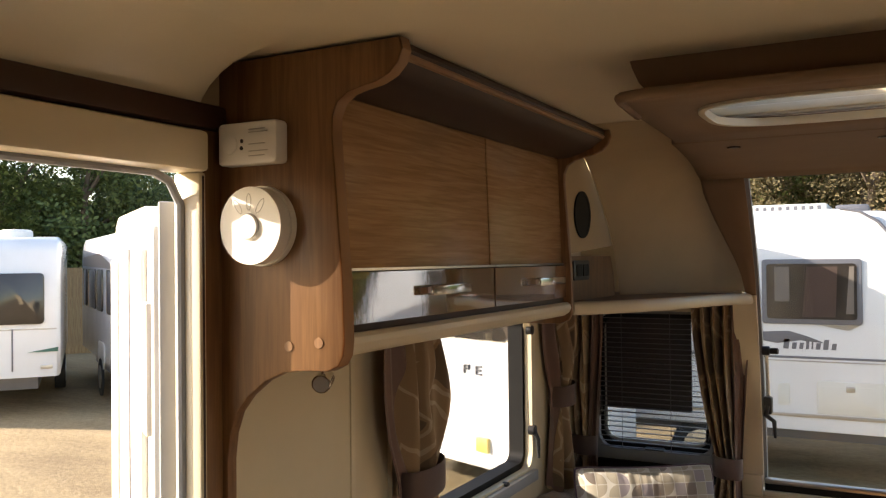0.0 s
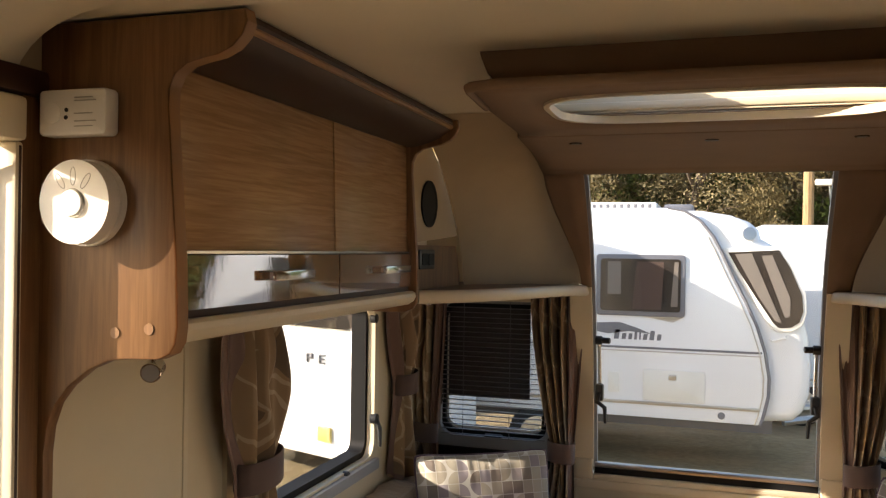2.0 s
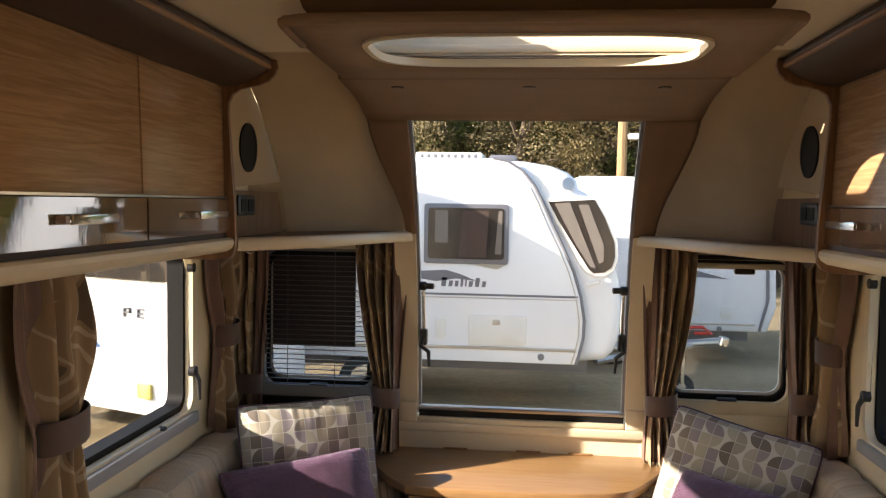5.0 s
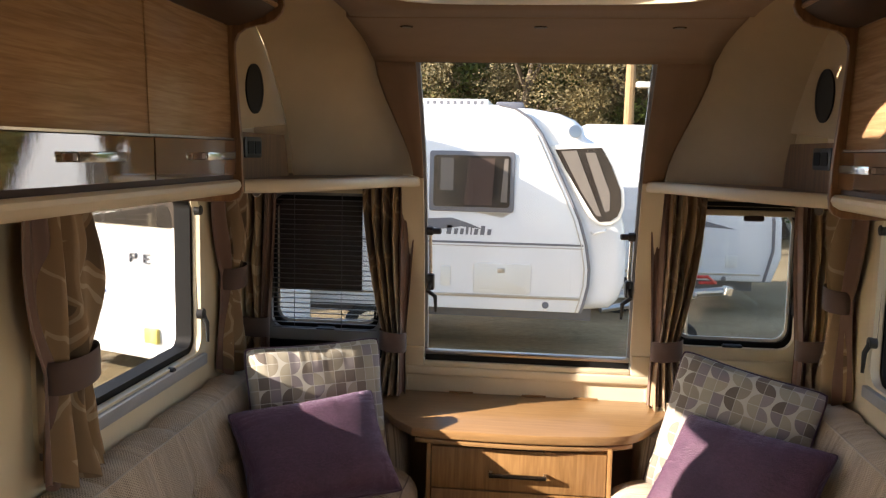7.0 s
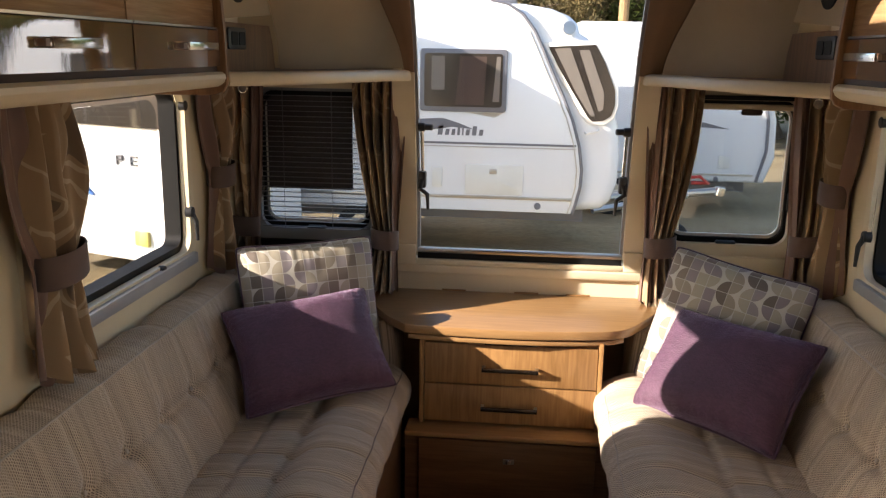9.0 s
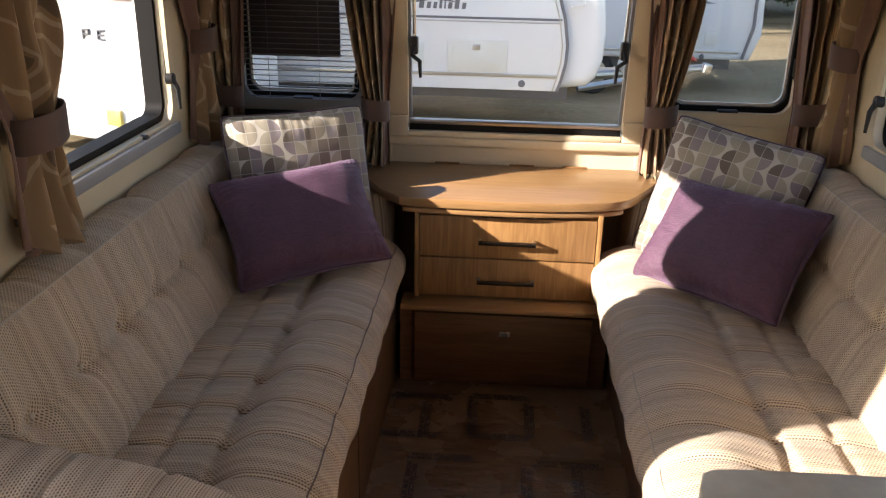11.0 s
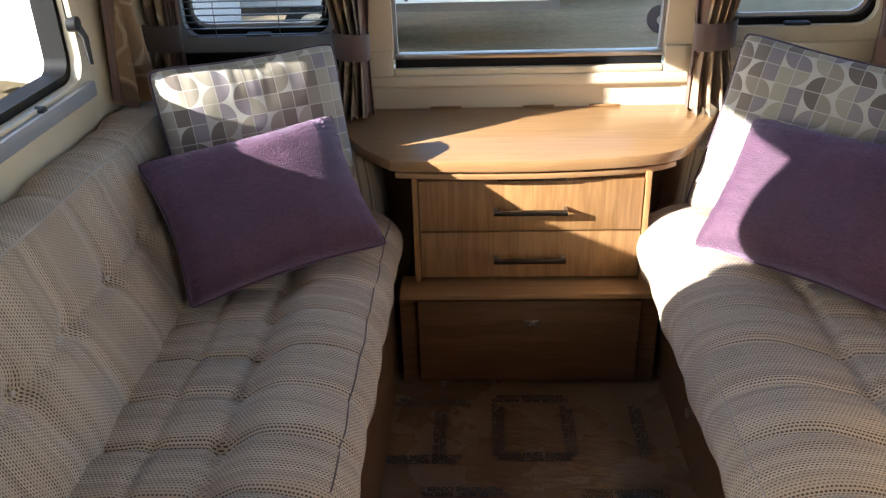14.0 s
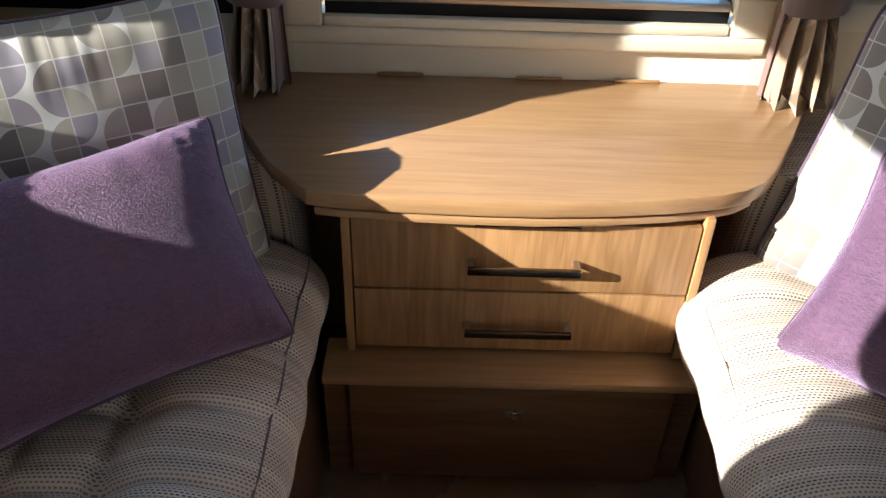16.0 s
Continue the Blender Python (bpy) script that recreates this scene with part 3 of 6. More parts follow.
for k in range(64):
    j = (k + 1) % 64
    bm.faces.new((ins[k], ins[j], mid[j], mid[k]))
    bm.faces.new((mid[k], mid[j], ous[j], ous[k]))
# lower part: bends down to the shelf on both sides of the window
PROFILE = [(-0.62, ZC), (-0.45, 1.879), (-0.30, 1.878), (-0.15, 1.872), (-0.05, 1.862), (0.03, 1.848), (0.075, 1.80), (0.115, 1.75), (0.165, 1.68), (0.21, 1.61), (0.25, 1.54), (0.285, 1.455)]
WIN_L, WIN_R = -0.368, 0.39
PROFILE = [(p.x, p.y) for p, _ in smoothed(PROFILE, 44)]
WIN_TOP = min(range(45), key=lambda i: abs(PROFILE[i][0] - 0.03) + (9 if PROFILE[i][1] < 1.83 else 0))
full = PROFILE[: WIN_TOP + 1]
rows = [[(CX + canopy_half(y) * k, y, z) for k in (-1, -0.9, -0.6, -0.3, 0, 0.3, 0.6, 0.9, 1)] for y, z in full]
grid(rows, bm=bm)
for s, edge in ((-1, WIN_L), (1, WIN_R)):
    rows = [[(CX + s * canopy_half(y) + (edge - CX - s * canopy_half(y)) * k, y, z) for k in (0, 0.08, 0.5, 1)] for y, z in PROFILE[WIN_TOP:]]
    grid(rows, bm=bm)
bmesh.ops.remove_doubles(bm, verts=bm.verts, dist=0.002)
canopy = structure("ceiling_canopy", bm, SUEDE, "brown suede-look canopy framing rooflight and front window", "canopy", 60)
sol = canopy.modifiers.new("thickness", "SOLIDIFY")
sol.thickness, sol.offset = 0.014, 0
# step between canopy and ceiling
bm = bmesh.new()
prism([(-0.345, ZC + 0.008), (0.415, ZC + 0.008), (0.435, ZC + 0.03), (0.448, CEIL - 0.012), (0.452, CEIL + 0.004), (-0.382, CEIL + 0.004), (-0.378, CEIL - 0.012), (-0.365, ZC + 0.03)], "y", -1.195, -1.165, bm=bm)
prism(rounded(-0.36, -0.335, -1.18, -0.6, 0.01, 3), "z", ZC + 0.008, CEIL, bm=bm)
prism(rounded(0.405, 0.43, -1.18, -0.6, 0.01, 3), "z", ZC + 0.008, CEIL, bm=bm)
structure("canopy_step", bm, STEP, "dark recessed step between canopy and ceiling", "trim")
lip = [(x, y, ZC - 0.004) for x, y in outer if y < -1.0]
lip.sort(key=lambda p: math.atan2(p[0] - CX, -(p[1] + 0.9)))
structure("canopy_lip", tube(lip, 0.009, 8), SUEDE, "rounded brown edge of the canopy", "trim", 60)

# rooflight
light_well = thing("rooflight", "opening rooflight with pale frame and clear cover", "rooflight", kind="structure")
part("frame", ring([(CX + 0.01 + (a - CX - 0.01) * 1.02, -0.985 + (b + 0.985) * 1.03) for a, b in OVAL], [(CX + 0.01 + (a - CX - 0.01) * 0.985, -0.985 + (b + 0.985) * 0.97) for a, b in OVAL], "z", ZC - 0.012, ZC + 0.004), CREAM_TRIM, light_well)
part("shaft", ring(rounded(-0.333, 0.403, -1.162, -0.805, 0.03), rounded(-0.318, 0.388, -1.15, -0.82, 0.03), "z", ZC + 0.012, 2.06), CREAM_TRIM, light_well)
part("blind_rail", box(-0.31, 0.39, -0.855, -0.835, ZC + 0.012, ZC + 0.03, 0.004), CREAM_TRIM, light_well)
part("seal", ring(rounded(-0.316, 0.386, -1.148, -0.822, 0.03), rounded(-0.30, 0.37, -1.13, -0.84, 0.03), "z", 2.03, 2.045), RUBBER, light_well)
cover = part("cover", grid([[(-0.36 + 0.80 * i / 8, -1.21 + 0.43 * j / 6, 2.06 + 0.05 * math.sin(math.pi * i / 8) ** 0.5 * math.sin(math.pi * j / 6) ** 0.5) for i in range(9)] for j in range(7)]), glass("rooflight_acrylic", (0.85, 0.87, 0.9)), light_well)
cover.visible_shadow = False

for x in (-0.315, 0.027, 0.369):
    d = thing("downlight", "small recessed ceiling downlight with chrome rim, off", "downlight", "canopy downlights", at=(x, -0.47, ZC - 0.007))
    part("rim", disc((0, 0, 0), (0, 0, -1), 0.017, 0.002, 20, 0.001), GUNMETAL, d)
    part("lens", disc((0, 0, -0.002), (0, 0, -1), 0.012, 0.001, 16), PANE_PALE, d)

# ---- windows ----
def stay(parent, top, bottom, knob_way):
    """A telescopic window stay with its knob and catch."""
    t, b = Vector(top), Vector(bottom)
    rod = part("stay", tube([t, (t + b) / 2, b], 0.006, 8), CHROME, parent, "chrome window stay")
    part("knob", disc(t, knob_way, 0.016, 0.02, 12, 0.004), BLACK, rod)
    bmk = disc(b, knob_way, 0.017, 0.022, 12, 0.004)
    part("catch", bmk, BLACK, rod)
    w = Vector(knob_way)
    part("lever", tube([b + w * 0.015, b + w * 0.03 + Vector((0, 0, -0.03)), b + w * 0.032 + Vector((0, 0, -0.09))], [0.009, 0.008, 0.005], 8), BLACK, rod)


def side_window(s, name):
    y0, y1, z0, z1 = SIDE_WIN
    w = thing(name, "hinged acrylic side window in black seal with grey sill", "window", kind="structure")
    x = s * HALF
    o = rounded(y0 - 0.02, y1 + 0.02, z0 - 0.02, z1 + 0.02, 0.06)
    i = rounded(y0 + 0.012, y1 - 0.015, z0 + 0.02, z1 - 0.006, 0.05)
    part("inner_frame", ring(o, i, "x", x + s * 0.012, x - s * 0.012), CREAM_TRIM, w)
    part("seal", ring(rounded(y0 + 0.004, y1 - 0.008, z0 + 0.012, z1 - 0.003, 0.05), rounded(y0 + 0.012, y1 - 0.022, z0 + 0.036, z1 - 0.012, 0.035), "x", x + s * 0.018, x + s * 0.07), RUBBER, w)
    part("pane", prism(rounded(y0 + 0.03, y1 - 0.03, z0 + 0.03, z1 - 0.03, 0.06), "x", x + s * 0.072, x + s * 0.076), GLASS, w).visible_shadow = False
    part("sill", box(min(x - s * 0.028, x + s * 0.005), max(x - s * 0.028, x + s * 0.005), y0, y1, z0 - 0.024, z0 + 0.012, 0.006), GREY_SILL, w)
    stay(w, (x + s * 0.005, y1 - 0.008, 1.355), (x + s * 0.0, y1 - 0.010, z0 + 0.14), (-s, 0, 0))
    part("catch", disc((x - s * 0.005, (y0 + y1) / 2 + 0.2, z0 + 0.012), (-s, 0, 0), 0.012, 0.018, 12, 0.004), BLACK, w)
    return w


side_window(-1, "window_1")
side_window(1, "window_2")


def front_side_window(s, name):
    a0, a1, z0, z1 = FRONT_WIN
    x0, x1 = (a0, a1) if s > 0 else (-a1, -a0)
    y = FRONT - 0.02
    w = thing(name, "small front window in black seal with pale inner rim", "window", kind="structure")
    # left frame and sill take darker colours to stand in for shade
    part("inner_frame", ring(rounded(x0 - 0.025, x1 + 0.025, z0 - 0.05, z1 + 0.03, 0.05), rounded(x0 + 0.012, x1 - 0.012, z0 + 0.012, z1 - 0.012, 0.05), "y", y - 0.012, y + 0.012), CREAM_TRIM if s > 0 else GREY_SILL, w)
    part("seal", ring(rounded(x0 - 0.005, x1 + 0.005, z0 - 0.005, z1 + 0.005, 0.05), rounded(x0 + 0.022, x1 - 0.022, z0 + 0.03, z1 - 0.028, 0.05), "y", y + 0.018, y + 0.045), RUBBER, w)
    part("rim", ring(rounded(x0 + 0.021, x1 - 0.021, z0 + 0.029, z1 - 0.027, 0.05), rounded(x0 + 0.03, x1 - 0.03, z0 + 0.04, z1 - 0.036, 0.045), "y", y + 0.035, y + 0.047), WHITE, w)
    part("pane", prism(rounded(x0, x1, z0 + 0.01, z1 - 0.01, 0.05), "y", y + 0.047, y + 0.05), GLASS, w).visible_shadow = False
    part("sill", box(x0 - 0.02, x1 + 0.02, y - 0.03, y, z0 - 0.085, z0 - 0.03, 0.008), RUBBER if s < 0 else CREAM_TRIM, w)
    part("catch", box((x0 + x1) / 2 - 0.035, (x0 + x1) / 2 + 0.035, y - 0.008, y + 0.02, z0 - 0.003, z0 + 0.022, 0.006), BLACK, w)
    for x in (x0 + 0.012, x1 - 0.012):
        rod = part("stay", tube([(x, y + 0.005, z0 + 0.2), (x, y + 0.002, z0 + 0.14)], 0.009, 8), BLACK, w)
        part("lever", tube([(x, y + 0.002, z0 + 0.15), (x + s * 0.012, y - 0.012, z0 + 0.10), (x + s * 0.014, y - 0.012, z0 + 0.06)], [0.008, 0.006, 0.004], 8), BLACK, rod)
    return w


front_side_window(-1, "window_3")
front_side_window(1, "window_4")
tagged(bpy.data.objects["window_3"], "small front window, inner frame greyed for shade, black seal")
part("blind_cassette", box(0.50, 0.99, FRONT - 0.05, FRONT - 0.02, 1.385, 1.40, 0.004), RUBBER, bpy.data.objects["window_4"])
part("blind_rail", box(0.51, 0.98, FRONT - 0.055, FRONT - 0.03, 1.352, 1.372, 0.005), CREAM_TRIM, bpy.data.objects["window_4"])
part("blind_grip", box(0.75, 0.82, FRONT - 0.065, FRONT - 0.05, 1.335, 1.355, 0.006), DARK_TRIM, bpy.data.objects["window_4"])

# tall middle window, bowed back towards its top
bay = thing("window_5", "tall bowed front window with grey seal and stays", "window", kind="structure")
BOW = [(0.06, 1.845), (0.10, 1.79), (0.155, 1.71), (0.205, 1.63), (0.25, 1.55), (0.285, 1.46), (0.325, 1.33), (0.36, 1.18), (0.39, 1.0), (0.405, 0.86), (0.41, 0.80)]


def bow_strip(x0, x1, dy, depth, lo=0, hi=None):
    pts = BOW[lo:hi]
    rows = [[(x0, y + dy, z), (x1, y + dy, z), (x1, y + dy + depth, z), (x0, y + dy + depth, z)] for y, z in pts]
    return grid(rows, closed=True, caps=True)


part("pane", grid([[(-0.39 + 0.80 * i / 6, y + 0.035, z) for i in range(7)] for y, z in BOW]), GLASS, bay).visible_shadow = False
for x0, x1 in ((-0.371, -0.358), (0.380, 0.393)):
    part("seal", bow_strip(x0, x1, 0.01, 0.025), GREY_SILL, bay)
for x0, x1 in ((-0.445, -0.368), (0.39, 0.465)):
    part("side_frame", bow_strip(x0, x1, -0.012, 0.06, 5), CREAM_TRIM, bay, "cream window side frame")
part("bottom_seal", box(-0.365, 0.387, 0.40, 0.43, 0.80, 0.817, 0.004), STEEL, bay, "grey metal lower rail")
part("gap", box(-0.365, 0.387, 0.405, 0.43, 0.775, 0.80), RUBBER, bay)
part("bottom_rail", box(-0.367, 0.389, 0.388, 0.43, 0.757, 0.777, 0.005), CREAM_TRIM, bay)
part("ledge", box(-0.445, 0.465, 0.384, 0.404, 0.722, 0.757, 0.008, 3), CREAM_TRIM, bay, "cream moulded lower frame")
for x0, x1 in ((-0.444, -0.37), (0.392, 0.464)):
    part("lower_frame", box(x0, x1, 0.385, 0.404, 0.757, 0.83, 0.004), CREAM_TRIM, bay)
part("top_seal", box(-0.36, 0.385, 0.06, 0.085, 1.838, 1.848, 0.003), RUBBER, bay)
for x, s in ((-0.345, 1), (0.368, -1)):
    rod = part("stay", tube([(x, 0.335, 1.27), (x, 0.36, 1.16), (x, 0.375, 1.05)], 0.006, 8), CHROME, bay, "chrome window stay")
    part("knob", disc((x - 0.012, 0.33, 1.27), (1, 0, 0), 0.016, 0.024, 12, 0.004), BLACK, rod)
    part("knob", disc((x + s * 0.012, 0.33, 1.27), (s, -0.2, 0), 0.011, 0.028, 12, 0.004), BLACK, rod)
    part("catch", box(x - 0.014, x + 0.014, 0.345, 0.38, 1.05, 1.11, 0.006), BLACK, rod)
    part("lever", tube([(x, 0.35, 1.08), (x - s * 0.005, 0.335, 1.05), (x + s * 0.022, 0.335, 1.03), (x + s * 0.025, 0.335, 0.975)], [0.009, 0.009, 0.008, 0.005], 8), BLACK, rod)

# venetian blind outside the small window and a dark sheet on its pane
blind = thing("venetian_blind", "thin slatted venetian blind hanging open over window", "blind", at=(0, 0, 0))
z = 0.885
slat = None
while z < 1.40:
    if slat is None:
        slat = part("slat", box(-0.945, -0.545, FRONT - 0.045, FRONT - 0.033, -0.0011, 0.0011), VAN_GREY, blind, smooth=0)
        slat.location.z = z
    else:
        c = new("slat", slat.data)
        c.parent = blind
        c.location.z = z
    z += 0.0185
for x in (-0.86, -0.68):
    part("cord", box(x - 0.001, x + 0.001, FRONT - 0.046, FRONT - 0.044, 0.88, 1.4), VAN_GREY, blind, smooth=0)
part("headrail", box(-0.95, -0.54, FRONT - 0.06, FRONT - 0.03, 1.395, 1.415, 0.003), CREAM_TRIM, blind)
tagged(part("poster", box(-0.935, -0.615, FRONT + 0.012, FRONT + 0.015, 1.02, 1.40), SHEET, smooth=0), "dark sheet stuck to the window pane", "poster")

# ---- door ----
door = thing("door_1", "open caravan door with white moulded frame", "door", kind="structure")
y0, y1, z0, z1 = DOOR
part("header", box(-HALF - 0.04, -HALF + 0.03, y0 - 0.04, y1 + 0.014, z1 - 0.003, z1 + 0.068, 0.008), CREAM_TRIM, door)
part("jamb", box(-HALF - 0.04, -HALF + 0.022, y1 - 0.003, y1 + 0.014, 0, z1 - 0.003, 0.006), CREAM_TRIM, door)
part("jamb", box(-HALF - 0.04, -HALF + 0.022, y0 - 0.04, y0 + 0.003, 0, z1 - 0.003, 0.006), CREAM_TRIM, door)
part("seal", tube([(-HALF - 0.02, y1 - 0.005, 0.05), (-HALF - 0.02, y1 - 0.005, 0.8), (-HALF - 0.02, y1 - 0.005, z1 - 0.06), (-HALF - 0.02, y1 - 0.03, z1 - 0.02), (-HALF - 0.02, y1 - 0.07, z1 - 0.006), (-HALF - 0.02, y0, z1 - 0.006)], 0.008, 8), GREY_SILL, door)
part("groove", box(-HALF + 0.0215, -HALF + 0.0235, y1 + 0.003, y1 + 0.007, 0.02, z1 - 0.01), DARK_TRIM, door)
way = Vector((-0.825, 0.565, 0)).normalized()
side = Vector((way.y, -way.x, 0))
leaf = new("leaf")
leaf.parent = door
leaf.matrix_local = Matrix.Translation((-HALF - 0.088, y1 + 0.018, 0)) @ Matrix(((way.x, -side.x, 0, 0), (way.y, -side.y, 0, 0), (0, 0, 1, 0), (0, 0, 0, 1)))
part("panel", prism([(0.02, 0.02), (0.60, 0.02)] + [(0.60 - 0.10 + 0.10 * math.cos(radians(w)), 1.60 + 0.10 * math.sin(radians(w))) for w in range(0, 91, 10)] + [(0.12 - 0.10 * math.sin(radians(w)), 1.60 + 0.10 * math.cos(radians(w))) for w in range(0, 91, 10)], "y", -0.02, 0.02, 0.008), WHITE, leaf)
part("rib", box(0.05, 0.09, 0.018, 0.034, 0.1, 1.62, 0.01), WHITE, leaf)
part("groove", box(0.115, 0.125, 0.0195, 0.0225, 0.1, 1.60), GREY_SILL, leaf)
part("rib", box(0.16, 0.24, 0.018, 0.028, 0.1, 1.60, 0.008), WHITE, leaf)
part("groove", box(0.30, 0.315, 0.0195, 0.0225, 0.1, 1.62), VAN_GREY, leaf)
part("hinge_pillar", box(-0.01, 0.03, -0.03, 0.02, 0.05, 1.66, 0.01), WHITE, leaf)
part("fleece_strip", box(-0.022, -0.01, -0.03, 0.01, 0.05, 1.70, 0.004), GREY_SILL, leaf)
part("rib", box(0.50, 0.545, 0.018, 0.034, 0.1, 1.60, 0.01), WHITE, leaf)
part("lock_plate", box(0.005, 0.05, -0.028, 0.03, 1.28, 1.52, 0.005), WHITE, leaf)
for z in (1.31, 1.40):
    part("bolt", disc((0.0, 0.0, z), (-1, 0, 0), 0.007, 0.012, 10), STEEL, leaf)
structure("door_post", box(-HALF, -HALF + 0.014, DOOR[1] + 0.016, -1.573, 0.0, 1.822, 0.002), WALNUT_SHADED_Z, "dark wood post beside the doorway", "trim")
structure("door_rail", box(-HALF, -HALF + 0.03, BACK, -1.572, 1.822, 1.866, 0.008), DARK_TRIM, "dark wood rail above the doorway", "trim")
# the shadow over this band is put into its colour
structure("door_band", box(-HALF, -HALF + 0.012, BACK, -1.572, 1.866, 1.93, 0.004), COVE_SHADED, "band above the door rail, its tan stands in for shade", "trim")
structure("wall_seam", box(-HALF, -HALF + 0.004, -1.16, -1.145, 0.4, 1.44), CREAM_TRIM, "thin cream cover strip on the wall", "trim")

# ---- overhead lockers ----
LY0, LY1 = -1.56, -0.45
FACE = 0.78


def bracket_outline(s, arch):
    """The curved end panel of a locker, in x and z."""
    pts = [(1.028, 1.945), (0.645, 1.945), (0.64, 1.925), (0.648, 1.905), (0.665, 1.888), (0.69, 1.877), (0.72, 1.872), (0.745, 1.866), (0.765, 1.852), (0.775, 1.83), (0.776, 1.80), (0.758, 1.56), (0.755, 1.46), (0.758, 1.435), (0.768, 1.418), (0.79, 1.408), (0.84, 1.406)]
    if arch:
        pts += [(0.88, 1.402), (0.92, 1.385), (0.96, 1.355), (0.985, 1.325), (1.0, 1.285), (1.006, 1.24), (1.008, 0.0), (1.028, 0.0)]
    else:
        pts += [(1.028, 1.406)]
    return [(s * a, b) for a, b in pts]


def locker(s, name_label):
    t = thing("overhead_locker", name_label, "locker", "overhead lockers")
    X = lambda v: s * v  # noqa: E731
    xs = sorted((X(FACE + 0.02), X(1.028)))
    part("body", box(xs[0], xs[1], LY0 + 0.02, LY1 - 0.02, 1.45, 1.93), WALNUT_SHADED_Z, t)
    part("end_panel", prism(bracket_outline(s, True), "y", LY0 - 0.012, LY0 + 0.012, 0.004), WALNUT_SHADED_Z, t, "wood end panel with cut-away arch")
    part("end_bracket", prism(bracket_outline(s, False), "y", LY1 - 0.014, LY1 + 0.006, 0.004), WALNUT_SHADED_Z, t)
    ol = bracket_outline(s, False)[1:16]
    part("edge_strip", grid([[(a - s * 0.003, LY0 - 0.013, b), (a - s * 0.003, LY0 + 0.014, b)] for a, b in ol]), EDGE_TRIM, t)
    # fronts lean slightly outwards to the top
    for y0, y1, h0, h1 in ((LY0 + 0.014, -0.947, -1.265, -1.10), (-0.941, LY1 - 0.016, -0.70, -0.515)):
        d = new("door")
        d.parent = t
        lo, hi = 1.482, 1.872
        f = lambda z: FACE + 0.012 * (z - lo) / (hi - lo)  # noqa: E731
        part("panel", prism([(X(f(1.578)), 1.578), (X(f(hi)), hi), (X(f(hi) + 0.018), hi), (X(f(1.578) + 0.018), 1.578)], "y", y0, y1, 0.002), WALNUT_LIT_Y, d)
        part("gloss_strip", prism([(X(FACE - 0.0092), lo), (X(FACE - 0.0080), 1.571), (X(FACE + 0.002), 1.577), (X(FACE + 0.018), 1.577), (X(FACE + 0.018), lo)], "y", y0, y1, 0.0015), WALNUT_GLOSS, d, "high-gloss lower strip", 0)
        part("trim_line", prism([(X(FACE - 0.010), 1.5735), (X(FACE - 0.0115), 1.5785), (X(FACE + 0.006), 1.5795), (X(FACE + 0.006), 1.5735)], "y", y0, y1), CHROME, d, "bright chrome line")
        hx = sorted((X(FACE - 0.026), X(FACE - 0.018)))
        part("handle", box(hx[0], hx[1], h0, h1, 1.522, 1.541, 0.002), CHROME, d, "flat chrome handle")
        for hy in (h0 + 0.012, h1 - 0.012):
            px = sorted((X(FACE - 0.020), X(FACE - 0.004)))
            part("post", box(px[0], px[1], hy - 0.006, hy + 0.006, 1.525, 1.538), STEEL, d)
    part("dark_gap", box(*sorted((X(FACE), X(FACE + 0.03))), LY0 + 0.014, LY1 - 0.016, 1.468, 1.482), DARK_TRIM, t)
    sec = [(FACE + 0.03, 1.468), (FACE - 0.012, 1.468), (FACE - 0.02, 1.462), (FACE - 0.022, 1.452), (FACE - 0.016, 1.440), (FACE, 1.430), (FACE + 0.03, 1.426), (0.95, 1.426), (0.95, 1.468)]
    part("bottom_trim", prism([(X(a), b) for a, b in sec], "y", LY0 + 0.013, LY1 + 0.002), CREAM_TRIM, t)
    sec = [(FACE + 0.01, 1.873), (FACE - 0.02, 1.874), (FACE - 0.05, 1.882), (FACE - 0.085, 1.895), (FACE - 0.115, 1.915), (FACE - 0.125, 1.935), (FACE - 0.120, 1.947), (FACE + 0.01, 1.947)]
    part("pelmet", prism([(X(a), b) for a, b in sec], "y", LY0 + 0.013, LY1 - 0.015), DARK_TRIM, t, "dark curved lighting pelmet")
    part("pelmet_bead", tube([(X(FACE - 0.118), LY0 + 0.013, 1.925), (X(FACE - 0.118), LY1 - 0.015, 1.925)], 0.007, 8), EDGE_TRIM, t)
    if s < 0:
        for x, z in ((-0.805, 1.455), (-0.868, 1.447)):
            part("screw_cap", disc((x, LY0 - 0.012, z), (0, -1, 0), 0.009, 0.0015, 14), WALNUT_SHADED_Z, t)
    return t


locker(-1, "brown wood overhead locker with glossy lower strip")
locker(1, "brown wood overhead locker with glossy lower strip")


